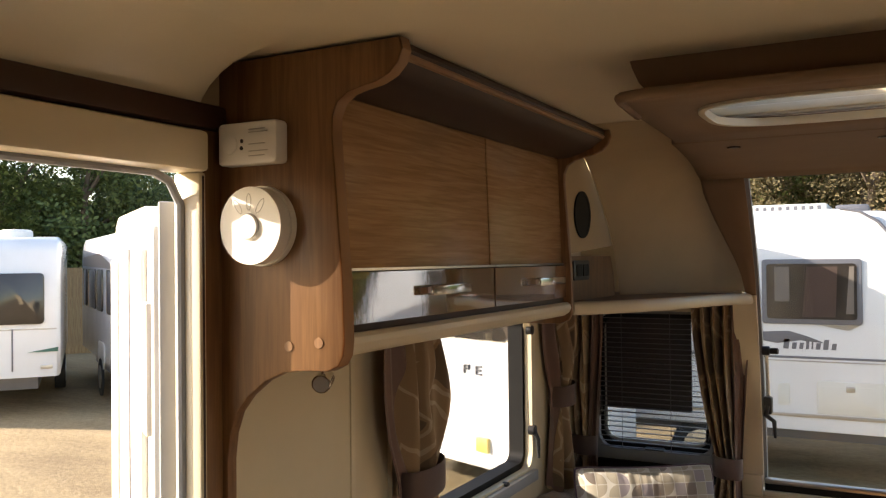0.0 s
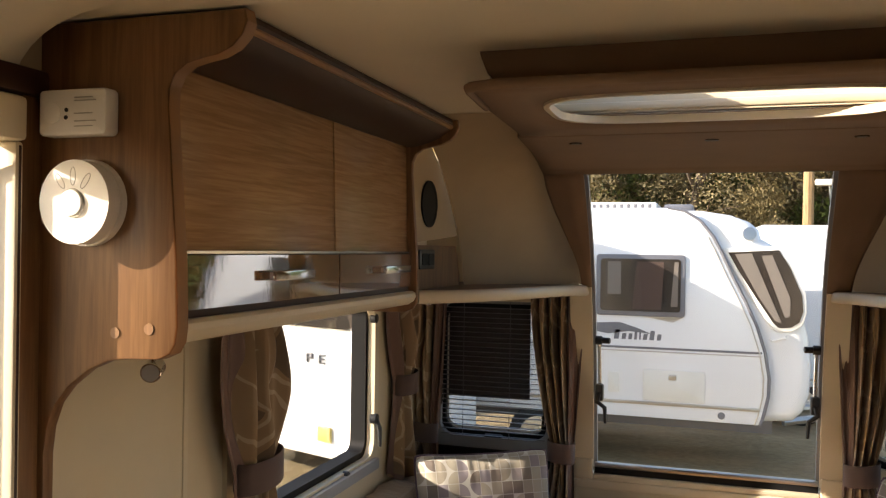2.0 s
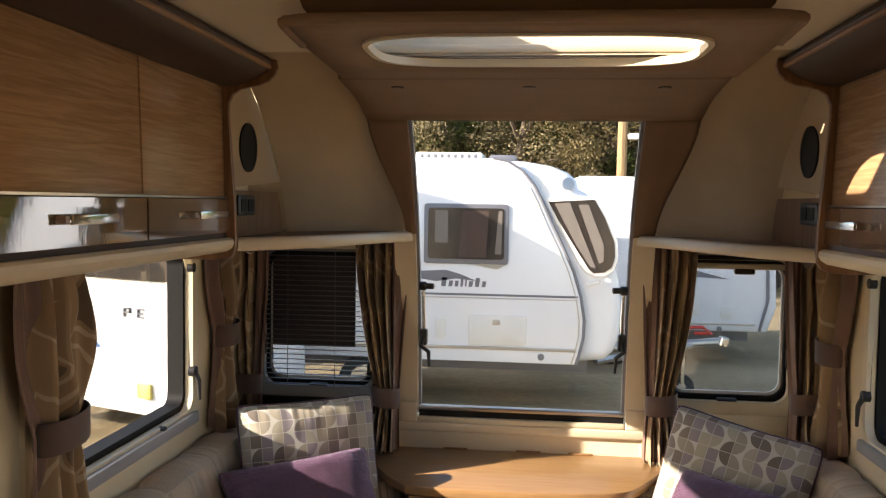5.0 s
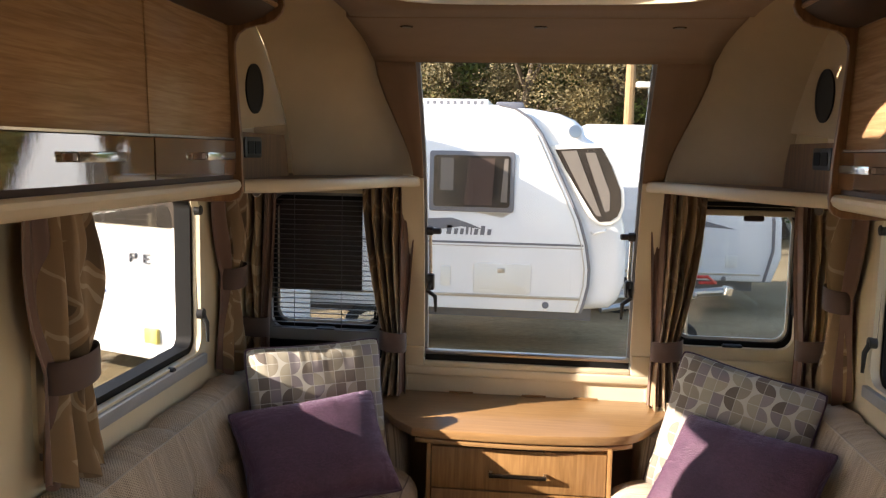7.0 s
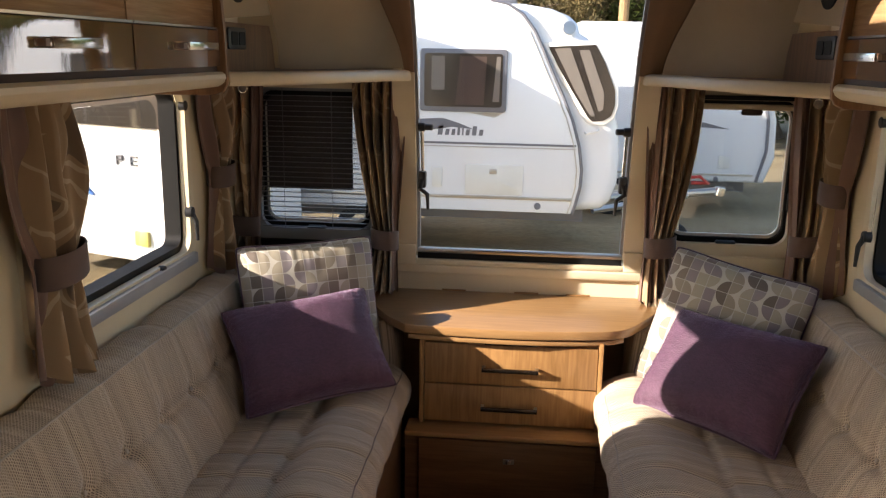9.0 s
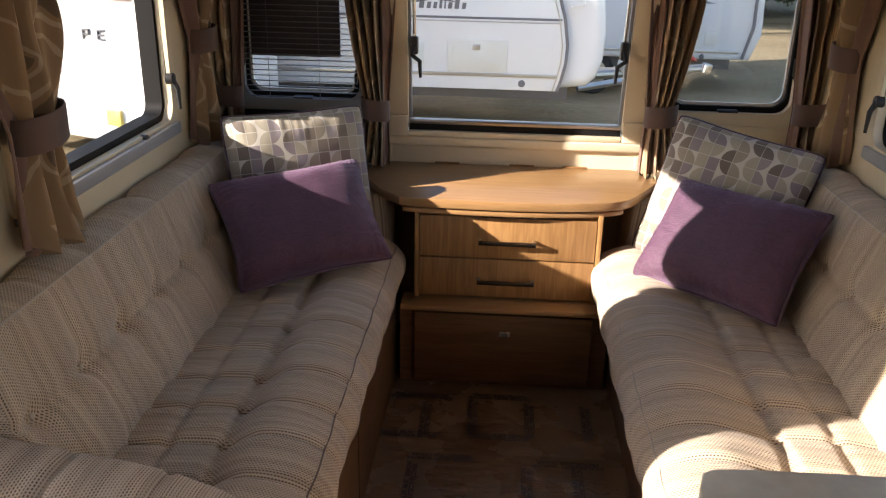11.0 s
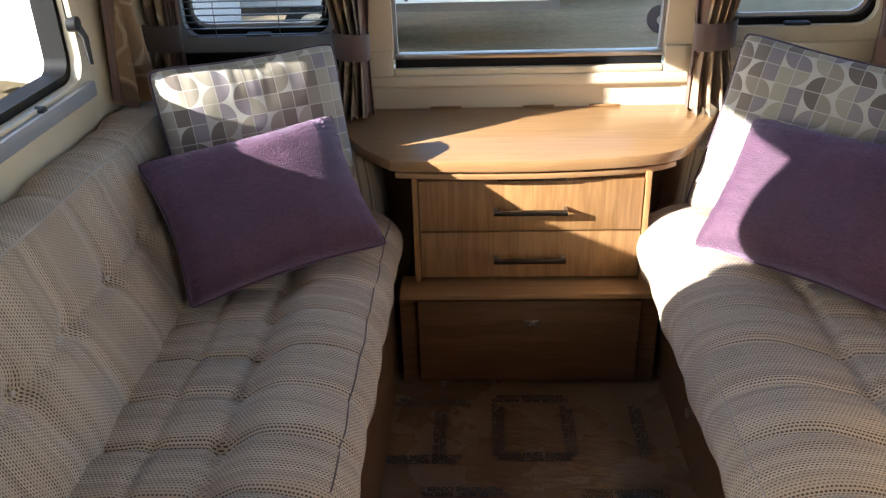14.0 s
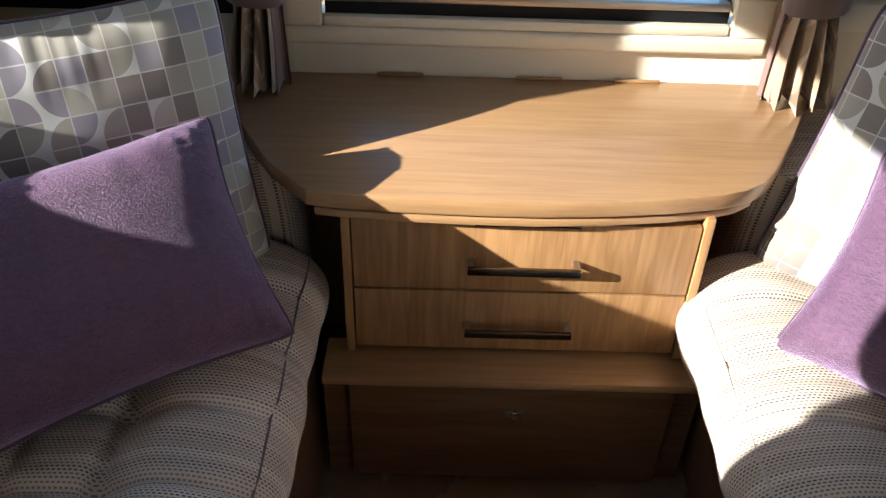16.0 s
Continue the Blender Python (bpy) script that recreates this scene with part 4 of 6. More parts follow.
def corner_shelf(s):
    t = thing("corner_shelf", "corner shelf with pale rounded edge under cream cove", "shelf", "corner shelves")
    edge = [(0.775, -0.435), (0.72, -0.38), (0.66, -0.29), (0.60, -0.17), (0.545, -0.03), (0.50, 0.10), (0.465, 0.19), (0.435, 0.235), (0.41, 0.26), (0.395, 0.29), (0.395, 0.33)]
    out = [(s * a + 0.012, b) for a, b in edge] + [(s * 0.50 + 0.012, 0.40), (s * 1.0, 0.40), (s * 1.0, -0.435)]
    part("board", prism(out, "z", 1.447, 1.462), WALNUT_X, t)
    rows = []
    for k, (a, b) in enumerate(edge):
        p0, p1 = edge[max(0, k - 1)], edge[min(len(edge) - 1, k + 1)]
        d = Vector((s * (p1[0] - p0[0]), p1[1] - p0[1])).normalized()
        nrm = Vector((d.y, -d.x)) * (1 if s < 0 else -1)
        c = Vector((s * a + 0.012, b))
        rows.append([(c.x + nrm.x * o, c.y + nrm.y * o, z) for o, z in ((0, 1.430), (0.007, 1.432), (0.011, 1.440), (0.011, 1.455), (0.008, 1.464), (-0.006, 1.468), (-0.012, 1.463), (-0.012, 1.430))])
    part("edge", grid(rows, closed=True, caps=True), CREAM_TRIM, t, "pale rounded shelf edge", 60)
    xs = sorted((s * 0.80, s * 0.82))
    pts = [(LY1 + 0.007, 1.60), (LY1 + 0.007, 1.935), (-0.33, 1.94)] + [(y + 0.02, z + 0.015) for y, z in P0[2:7]]
    # same shade-darkened tan as the cove
    part("side_panel", prism(pts, "x", xs[0], xs[1]), COVE_SHADED, t)
    part("lower_panel", prism([(LY1 + 0.007, 1.463), (LY1 + 0.007, 1.598), (0.052, 1.598), (0.085, 1.54), (0.103, 1.463)], "x", xs[0], xs[1]), WALNUT_SHADED_Z, t, "wood lower side panel")
    sp = thing("speaker", "round black loudspeaker set in the side panel", "loudspeaker", "shelf loudspeakers")
    part("rim", ring([(-0.24 + 0.074 * math.cos(w), 1.725 + 0.072 * math.sin(w)) for w in [k * math.pi / 16 for k in range(32)]], [(-0.24 + 0.062 * math.cos(w), 1.725 + 0.06 * math.sin(w)) for w in [k * math.pi / 16 for k in range(32)]], "x", s * 0.80, s * 0.795), RUBBER, sp)
    part("grille", prism([(-0.24 + 0.063 * math.cos(w), 1.725 + 0.061 * math.sin(w)) for w in [k * math.pi / 16 for k in range(32)]], "x", s * 0.801, s * 0.796), RUBBER, sp)
    so = thing("wall_socket", "black twin socket plate on the side panel", "socket", "shelf sockets")
    part("plate", prism(rounded(-0.335, -0.19, 1.525, 1.585, 0.012), "x", s * 0.801, s * 0.793, 0.002), BLACK, so)
    part("insert", prism(rounded(-0.315, -0.265, 1.537, 1.573, 0.006), "x", s * 0.794, s * 0.791), RUBBER, so)
    part("insert", prism(rounded(-0.255, -0.205, 1.537, 1.573, 0.006), "x", s * 0.794, s * 0.791), RUBBER, so)


corner_shelf(-1)
corner_shelf(1)

# alarms on the end panel
WY = LY0 - 0.012
co = thing("gas_alarm", "white rectangular carbon monoxide alarm on wood panel", "alarm")
part("case", prism(rounded(-0.995, -0.866, 1.757, 1.83, 0.008), "y", WY, WY - 0.032, 0.005), WHITE, co)
part("button", disc((-0.967, WY - 0.032, 1.793), (0, -1, 0), 0.017, 0.002, 24, 0.001), WHITE, co)
for x, z, c in ((-0.940, 1.797, BLACK), (-0.941, 1.785, BLACK)):
    part("lamp", disc((x, WY - 0.032, z), (0, -1, 0), 0.0035, 0.001, 10), c, co)
for k, z in enumerate((1.815, 1.810, 1.79, 1.778, 1.770)):
    part("print", box(-0.925, -0.89 + 0.006 * (k % 2), WY - 0.0328, WY - 0.032, z, z + 0.0018), STEEL, co)
sm = thing("smoke_alarm", "round white smoke alarm on wood panel", "alarm")
SC = (-0.918, WY, 1.652)
part("base", disc(SC, (0, -1, 0), 0.069, 0.012, 40, 0.004), WHITE, sm)
part("dome", disc((SC[0], SC[1] - 0.013, SC[2]), (0, -1, 0), 0.066, 0.026, 40, 0.02), WHITE, sm)
part("button", disc((SC[0] - 0.002, SC[1] - 0.038, SC[2] - 0.002), (0, -1, 0), 0.021, 0.006, 28, 0.003), WHITE, sm)
part("button_ring", tube([(SC[0] - 0.002 + 0.022 * math.cos(w), SC[1] - 0.0395, SC[2] - 0.002 + 0.022 * math.sin(w)) for w in [k * math.pi / 12 for k in range(24)]], 0.0013, 6, closed=True), STEEL, sm)
for a in (-35, 0, 35):
    d = Vector((math.sin(radians(a)), 0, math.cos(radians(a))))
    e = Vector((d.z, 0, -d.x))
    c = Vector((SC[0] - 0.002, SC[1] - 0.0385, SC[2] - 0.002)) + d * 0.042
    part("vent", tube([c + d * 0.014 * math.cos(w) + e * 0.005 * math.sin(w) for w in [k * math.pi / 8 for k in range(16)]], 0.0011, 5, closed=True), STEEL, sm)


def spot(at, aim):
    t = thing("reading_lamp", "small chrome reading spotlight under the locker, off", "lamp", "reading lamps")
    a, d = Vector(at), Vector(aim).normalized()
    part("mount", box(a.x - 0.012, a.x + 0.012, a.y - 0.02, a.y + 0.03, a.z + 0.036, a.z + 0.05, 0.003), CHROME, t)
    part("arm", tube([a + Vector((0, 0.0, 0.04)), a + Vector((0, 0, 0.015))], 0.005, 8), CHROME, t)
    head = part("head", disc(a - d * 0.02, d, 0.017, 0.045, 20, 0.003), CHROME, t)
    part("lens", disc(a + d * 0.0245, d, 0.014, 0.002, 20), PANE_PALE, head)


spot((-0.85, -1.50, 1.38), (0.5, -1, -0.1))
spot((0.985, 0.30, 1.385), (-0.6, -1, -0.1))
spot((-0.985, 0.30, 1.395), (0.6, -1, -0.1))

# ---- curtains ----
def curtain(face, at, z0, z1, top_w, tie_w, bot_w, tie_z, folds, plain_side, seed, label, shift=0.0, bulge=0.0):
    """A tied-back curtain. face: 'x' when it hangs along a side wall, 'y' along the front."""
    rnd = random.Random(seed)
    t = thing("curtain", label, "curtain", "tied-back curtains")

    def sheet(off0, off1, top_w, tie_w, bot_w, amp, folds, ph, push):
        nz, nu = 46, 64
        rows, uvs = [], []
        for i in range(nz + 1):
            k = i / nz
            z = z1 + (z0 - z1) * k
            kt = (z1 - tie_z) / (z1 - z0)
            if k < kt:
                q = k / kt
                w = top_w + (tie_w - top_w) * q ** 1.5 + bulge * math.sin(q * math.pi)
                cen = off0 + (off1 - off0) * q ** 1.6
                a = amp * (0.7 + 0.5 * math.sin(math.pi * q)) if q < 0.93 else amp * 0.6
            else:
                q = (k - kt) / (1 - kt)
                w = tie_w + (bot_w - tie_w) * math.sin(q * math.pi / 2)
                cen = off1 + (off0 - off1) * 0.25 * q
                a = amp * (0.6 + 0.7 * q)
            row, uv = [], []
            for j in range(nu + 1):
                p = j / nu
                wob = 0.35 * math.sin(ph * 3 + z * 9 + p * 4)
                ua = (p - 0.5) * w + cen
                d = a * math.sin(2 * math.pi * (folds * p + ph) + wob) + 0.35 * a * math.sin(2 * math.pi * (folds * 2.3 * p + ph * 1.7) + z * 5) - push
                d += 0.018 * math.sin(p * math.pi) + 0.5 * a * math.sin(z * 23 + p * 7 + ph * 5) * math.sin(p * math.pi) * (1 - abs(2 * p - 1)) * 0.6
                zz = z + (0.012 * math.sin(2 * math.pi * folds * p + 1) if i == nz else 0)
                row.append((at[0] + (d if at[0] < 0 else -d), at[1] + ua, zz) if face == "x" else (at[0] + ua, at[1] - d, zz))
                uv.append((p * top_w * 2.4 + seed * 0.37, z))
            rows.append(row)
            uvs.append(uv)
        return grid(rows, uvs)

    r = rnd.random()
    part("drape", sheet(0, shift, top_w, tie_w, bot_w, 0.032, folds, r, 0), LEAVES, t, smooth=80)
    part("plain_edge", sheet(plain_side * (top_w * 0.58 + 0.01), shift + plain_side * tie_w * 0.45, top_w * 0.62, tie_w * 0.6, bot_w * 0.45, 0.012, 1.6, r + 0.3, 0.004), MAUVE, t, "plain mauve edge panel", 80)
    hw = tie_w * 0.5 + 0.02
    loop = []
    for k in range(24):
        w = 2 * math.pi * k / 24
        ua, d = hw * math.cos(w), 0.012 + 0.046 * math.sin(w)
        loop.append((ua, d))
    rows = []
    for z in (tie_z + 0.036, tie_z + 0.033, tie_z - 0.033, tie_z - 0.036):
        e = 0.0 if abs(z - tie_z) > 0.035 else 0.004
        row = []
        for ua, d in loop:
            uu, dd = shift + ua * (1 + e * 4), d * (1 + e * 8)
            zz = z - 0.10 * ua * plain_side
            row.append((at[0] + (dd if at[0] < 0 else -dd), at[1] + uu, zz) if face == "x" else (at[0] + uu, at[1] - dd, zz))
        rows.append(row)
    part("tieback", grid(rows, closed=True), BAND, t, "brown fabric tieback", 60)
    return t


LAB = "bronze leaf-patterned curtain gathered in a brown tieback"
for s in (-1, 1):
    curtain("x", (s * 0.982, -0.945, 0), 0.825, 1.425, 0.16, 0.12, 0.18, 1.068, 3.1, -1, 3 + s, LAB, 0.0, 0.065)
    curtain("x", (s * 1.0, 0.08, 0), 0.80, 1.425, 0.14, 0.075, 0.15, 1.12, 2.6, -1, 8 + s, LAB)
    curtain("y", (s * 1.0, 0.335, 0), 0.70, 1.425, 0.085, 0.075, 0.085, 0.90, 2.6, -s, 12 + s, LAB)
curtain("y", (-0.525, 0.335, 0), 0.66, 1.43, 0.13, 0.06, 0.085, 0.865, 3.5, 1, 21, LAB, 0.05)
curtain("y", (0.555, 0.335, 0), 0.66, 1.43, 0.13, 0.07, 0.12, 0.875, 3.5, -1, 22, LAB, -0.05)

# ---- chest of drawers with the fold-out table ----
chest = thing("chest_of_drawers", "light oak front chest with two drawers and flap", "chest of drawers")
part("carcass", box(-0.30, 0.30, 0.02, 0.40, 0.0, 0.60), OAK_Z, chest)
for x in (-0.301, 0.287):
    part("side_panel", box(x, x + 0.014, -0.006, 0.02, 0.305, 0.612, 0.001), OAK_Z, chest)
for z0, z1, name in ((0.315, 0.447, "drawer"), (0.452, 0.592, "drawer")):
    d = new(name)
    d.parent = chest
    part("front", box(-0.284, 0.284, -0.002, 0.018, z0, z1, 0.0015), OAK_Z, d)
    hz = 0.514 if z1 > 0.5 else 0.376
    h = part("handle", box(-0.093, 0.093, -0.034, -0.026, hz - 0.007, hz + 0.007, 0.0015), GUNMETAL, d, "square bar dark nickel handle")
    for hx in (-0.088, 0.088):
        part("post", box(hx - 0.005, hx + 0.005, -0.028, -0.002, hz - 0.005, hz + 0.005), STEEL, h)
part("ledge", box(-0.34, 0.34, -0.075, 0.03, 0.286, 0.304, 0.004), OAK, chest)
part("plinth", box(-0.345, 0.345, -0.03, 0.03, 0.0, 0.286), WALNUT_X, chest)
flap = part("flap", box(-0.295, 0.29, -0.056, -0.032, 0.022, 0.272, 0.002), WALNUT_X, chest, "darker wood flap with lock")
part("lock", disc((0.006, -0.056, 0.205), (0, -1, 0), 0.009, 0.008, 16, 0.002), CHROME, flap)
part("lock_plate", box(-0.012, 0.024, -0.0585, -0.056, 0.196, 0.214, 0.001), STEEL, flap)


def table_edge():
    front = [(-0.35, -0.02), (-0.30, -0.027), (-0.21, -0.034), (-0.10, -0.038), (0.01, -0.038), (0.12, -0.031), (0.22, -0.018), (0.30, -0.002), (0.345, 0.014), (0.38, 0.038), (0.405, 0.07), (0.435, 0.12), (0.475, 0.19)]
    return [(-0.56, 0.405), (-0.50, 0.20), (-0.422, 0.06)] + front + [(0.54, 0.32), (0.57, 0.405)]


part("worktop", prism(table_edge(), "z", 0.627, 0.657, 0.004), OAK, chest, "curved light oak top")
part("pull_out", prism([(x * 0.97, y + 0.006) for x, y in table_edge()[3:-5]] + [(0.36, 0.30), (-0.34, 0.30)], "z", 0.606, 0.621, 0.003), OAK, chest, "thin pull-out leaf")
part("pull_grip", box(-0.085, 0.085, -0.022, -0.014, 0.598, 0.606, 0.001), GUNMETAL, chest)
for x in (-0.27, 0.19, 0.0):
    part("clip", box(x, x + 0.09, 0.392, 0.398, 0.657, 0.664, 0.002), OAK, chest)

# ---- sofas ----
SURFACE = []


def cushion(s, pts, y0, y1, seams, cross, depth, roundy, n=130, m=230, groove=0.016, tuft=0.0):
    """An upholstered block: a profile in (x, z) swept along y, quilted by seams along it and cross seams over it."""
    prof = smoothed(pts, n)
    rows, uvs = [], []
    cx = sum(p.x for p, _ in prof) / len(prof)
    cz = sum(p.y for p, _ in prof) / len(prof)
    for i in range(m + 1):
        k = i / m
        y = y0 + (y1 - y0) * k
        e = min(k, 1 - k) * abs(y1 - y0)
        q = 1.0 if e > roundy else math.sqrt(max(0.0, 1 - (1 - e / roundy) ** 2))
        row, uv = [], []
        for j, (p, d) in enumerate(prof):
            a, b = prof[max(0, j - 1)][0], prof[min(n, j + 1)][0]
            tan = (b - a).normalized()
            nx, nz = tan.y, -tan.x
            disp = 0.0
            near = min([abs(d - sd) for sd in seams] or [9])
            disp -= groove * math.exp(-((near / 0.014) ** 2))
            if seams:
                c = ((y - y0) / cross) % 1.0
                fall = 1.0 if d < max(seams) + 0.16 else max(0.0, 1 - (d - max(seams) - 0.16) / 0.16)
                knot = min(c, 1 - c) * cross
                disp += (0.6 * depth * (abs(math.sin(math.pi * c)) ** 0.6 - 1.0) - 0.7 * depth * math.exp(-((knot / 0.010) ** 2))) * fall
                disp -= tuft * math.exp(-((near / 0.03) ** 2 + (knot / 0.03) ** 2))
                if tuft:
                    ray = abs(math.sin(3.0 * math.atan2(near + 1e-6, knot + 1e-6)))
                    disp -= 0.004 * (1 - ray) ** 2 * math.exp(-((near / 0.07) ** 2 + (knot / 0.06) ** 2))
            disp += 0.003 * math.sin(y * 21 + d * 9) + 0.002 * math.sin(y * 47 - d * 23)
            x, z = p.x + nx * disp, p.y + nz * disp
            sh = 1 - 0.22 * (1 - q)
            x, z = cx + (x - cx) * sh, cz + (z - cz) * sh
            row.append((s * x, y, z))
            uv.append((d, y))
        rows.append(row)
        uvs.append(uv)
    SURFACE[:] = rows
    return grid(rows, uvs, caps=True)


def seam_line(s, x, z, step=4):
    """A line along the newest cushion, over its surface."""
    mid = SURFACE[len(SURFACE) // 2]
    j = min(range(len(mid)), key=lambda q: (mid[q][0] - s * x) ** 2 + (mid[q][2] - z) ** 2)
    return [row[j] for row in SURFACE[6:-6:step]]


def sofa(s, label, y_end):
    t = thing("bench_sofa", label, "sofa", "facing bench sofas")
    front = 0.345 if s < 0 else 0.285
    seat = [(0.98, 0.32), (0.99, 0.40), (0.93, 0.445), (0.80, 0.452), (0.70, 0.462), (0.60, 0.468), (0.57, 0.462), (front + 0.16, 0.492), (front + 0.08, 0.485), (front + 0.02, 0.455), (front - 0.005, 0.41), (front + 0.005, 0.35), (front + 0.04, 0.305)]
    pr = smoothed(seat, 110)
    s1 = min(pr, key=lambda q: abs(q[0].x - 0.70) + (9 if q[0].y < 0.43 else 0))[1]
    s2 = min(pr, key=lambda q: abs(q[0].x - 0.575) + (9 if q[0].y < 0.43 else 0))[1]
    part("seat_cushion", cushion(s, seat, 0.10, y_end, (s1, s2), 0.135, 0.013, 0.05, groove=0.009, tuft=0.0), SOFA, t, smooth=80)
    pipe = seam_line(s, front + 0.018, 0.463)
    part("seat_piping", tube(pipe, 0.0021, 6), PIPING if s < 0 else SOFA_PIPE, t, "thin seam piping along the seat edge")
    back = [(1.022, 0.44), (1.022, 0.60), (1.02, 0.77), (1.005, 0.792), (0.965, 0.793), (0.93, 0.784), (0.912, 0.768), (0.895, 0.72), (0.872, 0.655), (0.856, 0.615), (0.842, 0.59), (0.815, 0.53), (0.795, 0.485), (0.785, 0.43)]
    pb = smoothed(back, 110)
    b1 = min(pb, key=lambda q: abs(q[0].y - 0.61) + (9 if q[0].x > 0.95 else 0))[1]
    part("back_cushion", cushion(s, list(back), 0.24, y_end + (0.05 if s < 0 else 0.0), (b1,), 0.19, 0.004, 0.06, groove=0.010, tuft=0.022), SOFA, t, smooth=80)
    yb = y_end + (0.05 if s < 0 else 0.0)
    part("back_piping", tube(seam_line(s, 0.917, 0.776), 0.003, 6), SOFA_PIPE, t)
    yy = 0.24 - 0.19
    while yy > yb:
        tuft = disc((s * 0.876, yy, 0.606), (-s * 0.9, 0, 0.35), 0.006, 0.004, 10, 0.002)
        part("tuft", tuft, SOFA_PIPE, t)
        yy -= 0.19
    part("front_cushion", cushion(s, [(0.98, 0.33), (0.985, 0.60), (0.96, 0.625), (0.70, 0.63), (0.44, 0.625), (0.41, 0.60), (0.40, 0.33)], 0.125, 0.37, (), 0.2, 0.0, 0.03, m=40), SOFA, t, smooth=80)
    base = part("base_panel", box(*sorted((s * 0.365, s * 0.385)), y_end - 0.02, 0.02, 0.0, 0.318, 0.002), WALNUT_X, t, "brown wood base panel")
    part("seam", box(*sorted((s * 0.3635, s * 0.366)), -0.757, -0.752, 0.0, 0.318), DARK_TRIM, base)
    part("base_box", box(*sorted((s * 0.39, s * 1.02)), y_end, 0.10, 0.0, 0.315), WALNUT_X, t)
    if s > 0:
        part("catch", disc((0.3645, -0.33, 0.12), (-1, 0, 0), 0.012, 0.005, 14, 0.002), STEEL, base)
    return t


left_sofa = sofa(-1, "beige woven bench sofa with quilted seat and back", -1.39)
right_sofa = sofa(1, "beige woven bench sofa with rolled front edge", -1.62)

# bolster over the end of one sofa, and the wooden end panel
bol = thing("end_bolster", "beige woven end cushion with seams and tuft", "cushion")
rows, uvs = [], []


def bolster_top(x):
    pts = [(0.325, 0.40), (0.335, 0.43), (0.36, 0.462), (0.42, 0.503), (0.50, 0.545), (0.58, 0.575), (0.66, 0.592), (0.75, 0.606), (0.90, 0.628), (1.02, 0.64)]
    for (a, p), (c, q) in zip(pts, pts[1:]):
        if x <= c:
            return p + (q - p) * (x - a) / (c - a)
    return pts[-1][1]


for i in range(81):
    k = i / 80
    x = 0.325 + 0.69 * k ** 1.25
    top = bolster_top(x)
    g = 0.012 * math.exp(-((min(abs(x - 0.585), abs(x - 0.75)) / 0.007) ** 2))
    sec = [(-1.355, 0.36), (-1.353, top - 0.06), (-1.362, top - 0.012), (-1.385, top), (-1.44, top + 0.006), (-1.50, top - 0.002), (-1.522, top - 0.018), (-1.532, top - 0.06), (-1.533, 0.36)]
    row, uv = [], []
    for p, d in smoothed(sec, 54):
        dent = 0.03 * math.exp(-(((x - 0.735) / 0.02) ** 2 + ((p.y - 0.535) / 0.018) ** 2)) if p.x < -1.49 else 0
        row.append((-x, p.x + dent, p.y - (g if p.x > -1.52 else 0)))
        uv.append((d, x))
    rows.append(row)
    uvs.append(uv)
part("cover", grid(rows, uvs, caps=True), SOFA, bol, smooth=80)
part("button", disc((-0.735, -1.505, 0.535), (0, -1, 0.2), 0.010, 0.006, 14, 0.002), SOFA_PIPE, bol)
part("piping", tube([(-x, -1.5225, bolster_top(x) - 0.016) for x in [0.42 + 0.58 * k / 40 for k in range(41)]], 0.0022, 6), SOFA_PIPE, bol)
endp = thing("sofa_end_panel", "pale ash wood end panel with rounded corner", "panel")
out = [(-1.02, 0.0), (-1.02, 0.475), (-0.47, 0.452)] + [(-0.47 + 0.095 * math.sin(radians(w)), 0.357 + 0.095 * math.cos(radians(w))) for w in range(10, 91, 10)] + [(-0.375, 0.0)]
part("board", prism(out, "y", -1.558, -1.536, 0.002), ASH, endp)
part("edge_band", tube([(x, -1.547, z) for x, z in out[1:-1]], 0.0125, 8), ASH, endp)

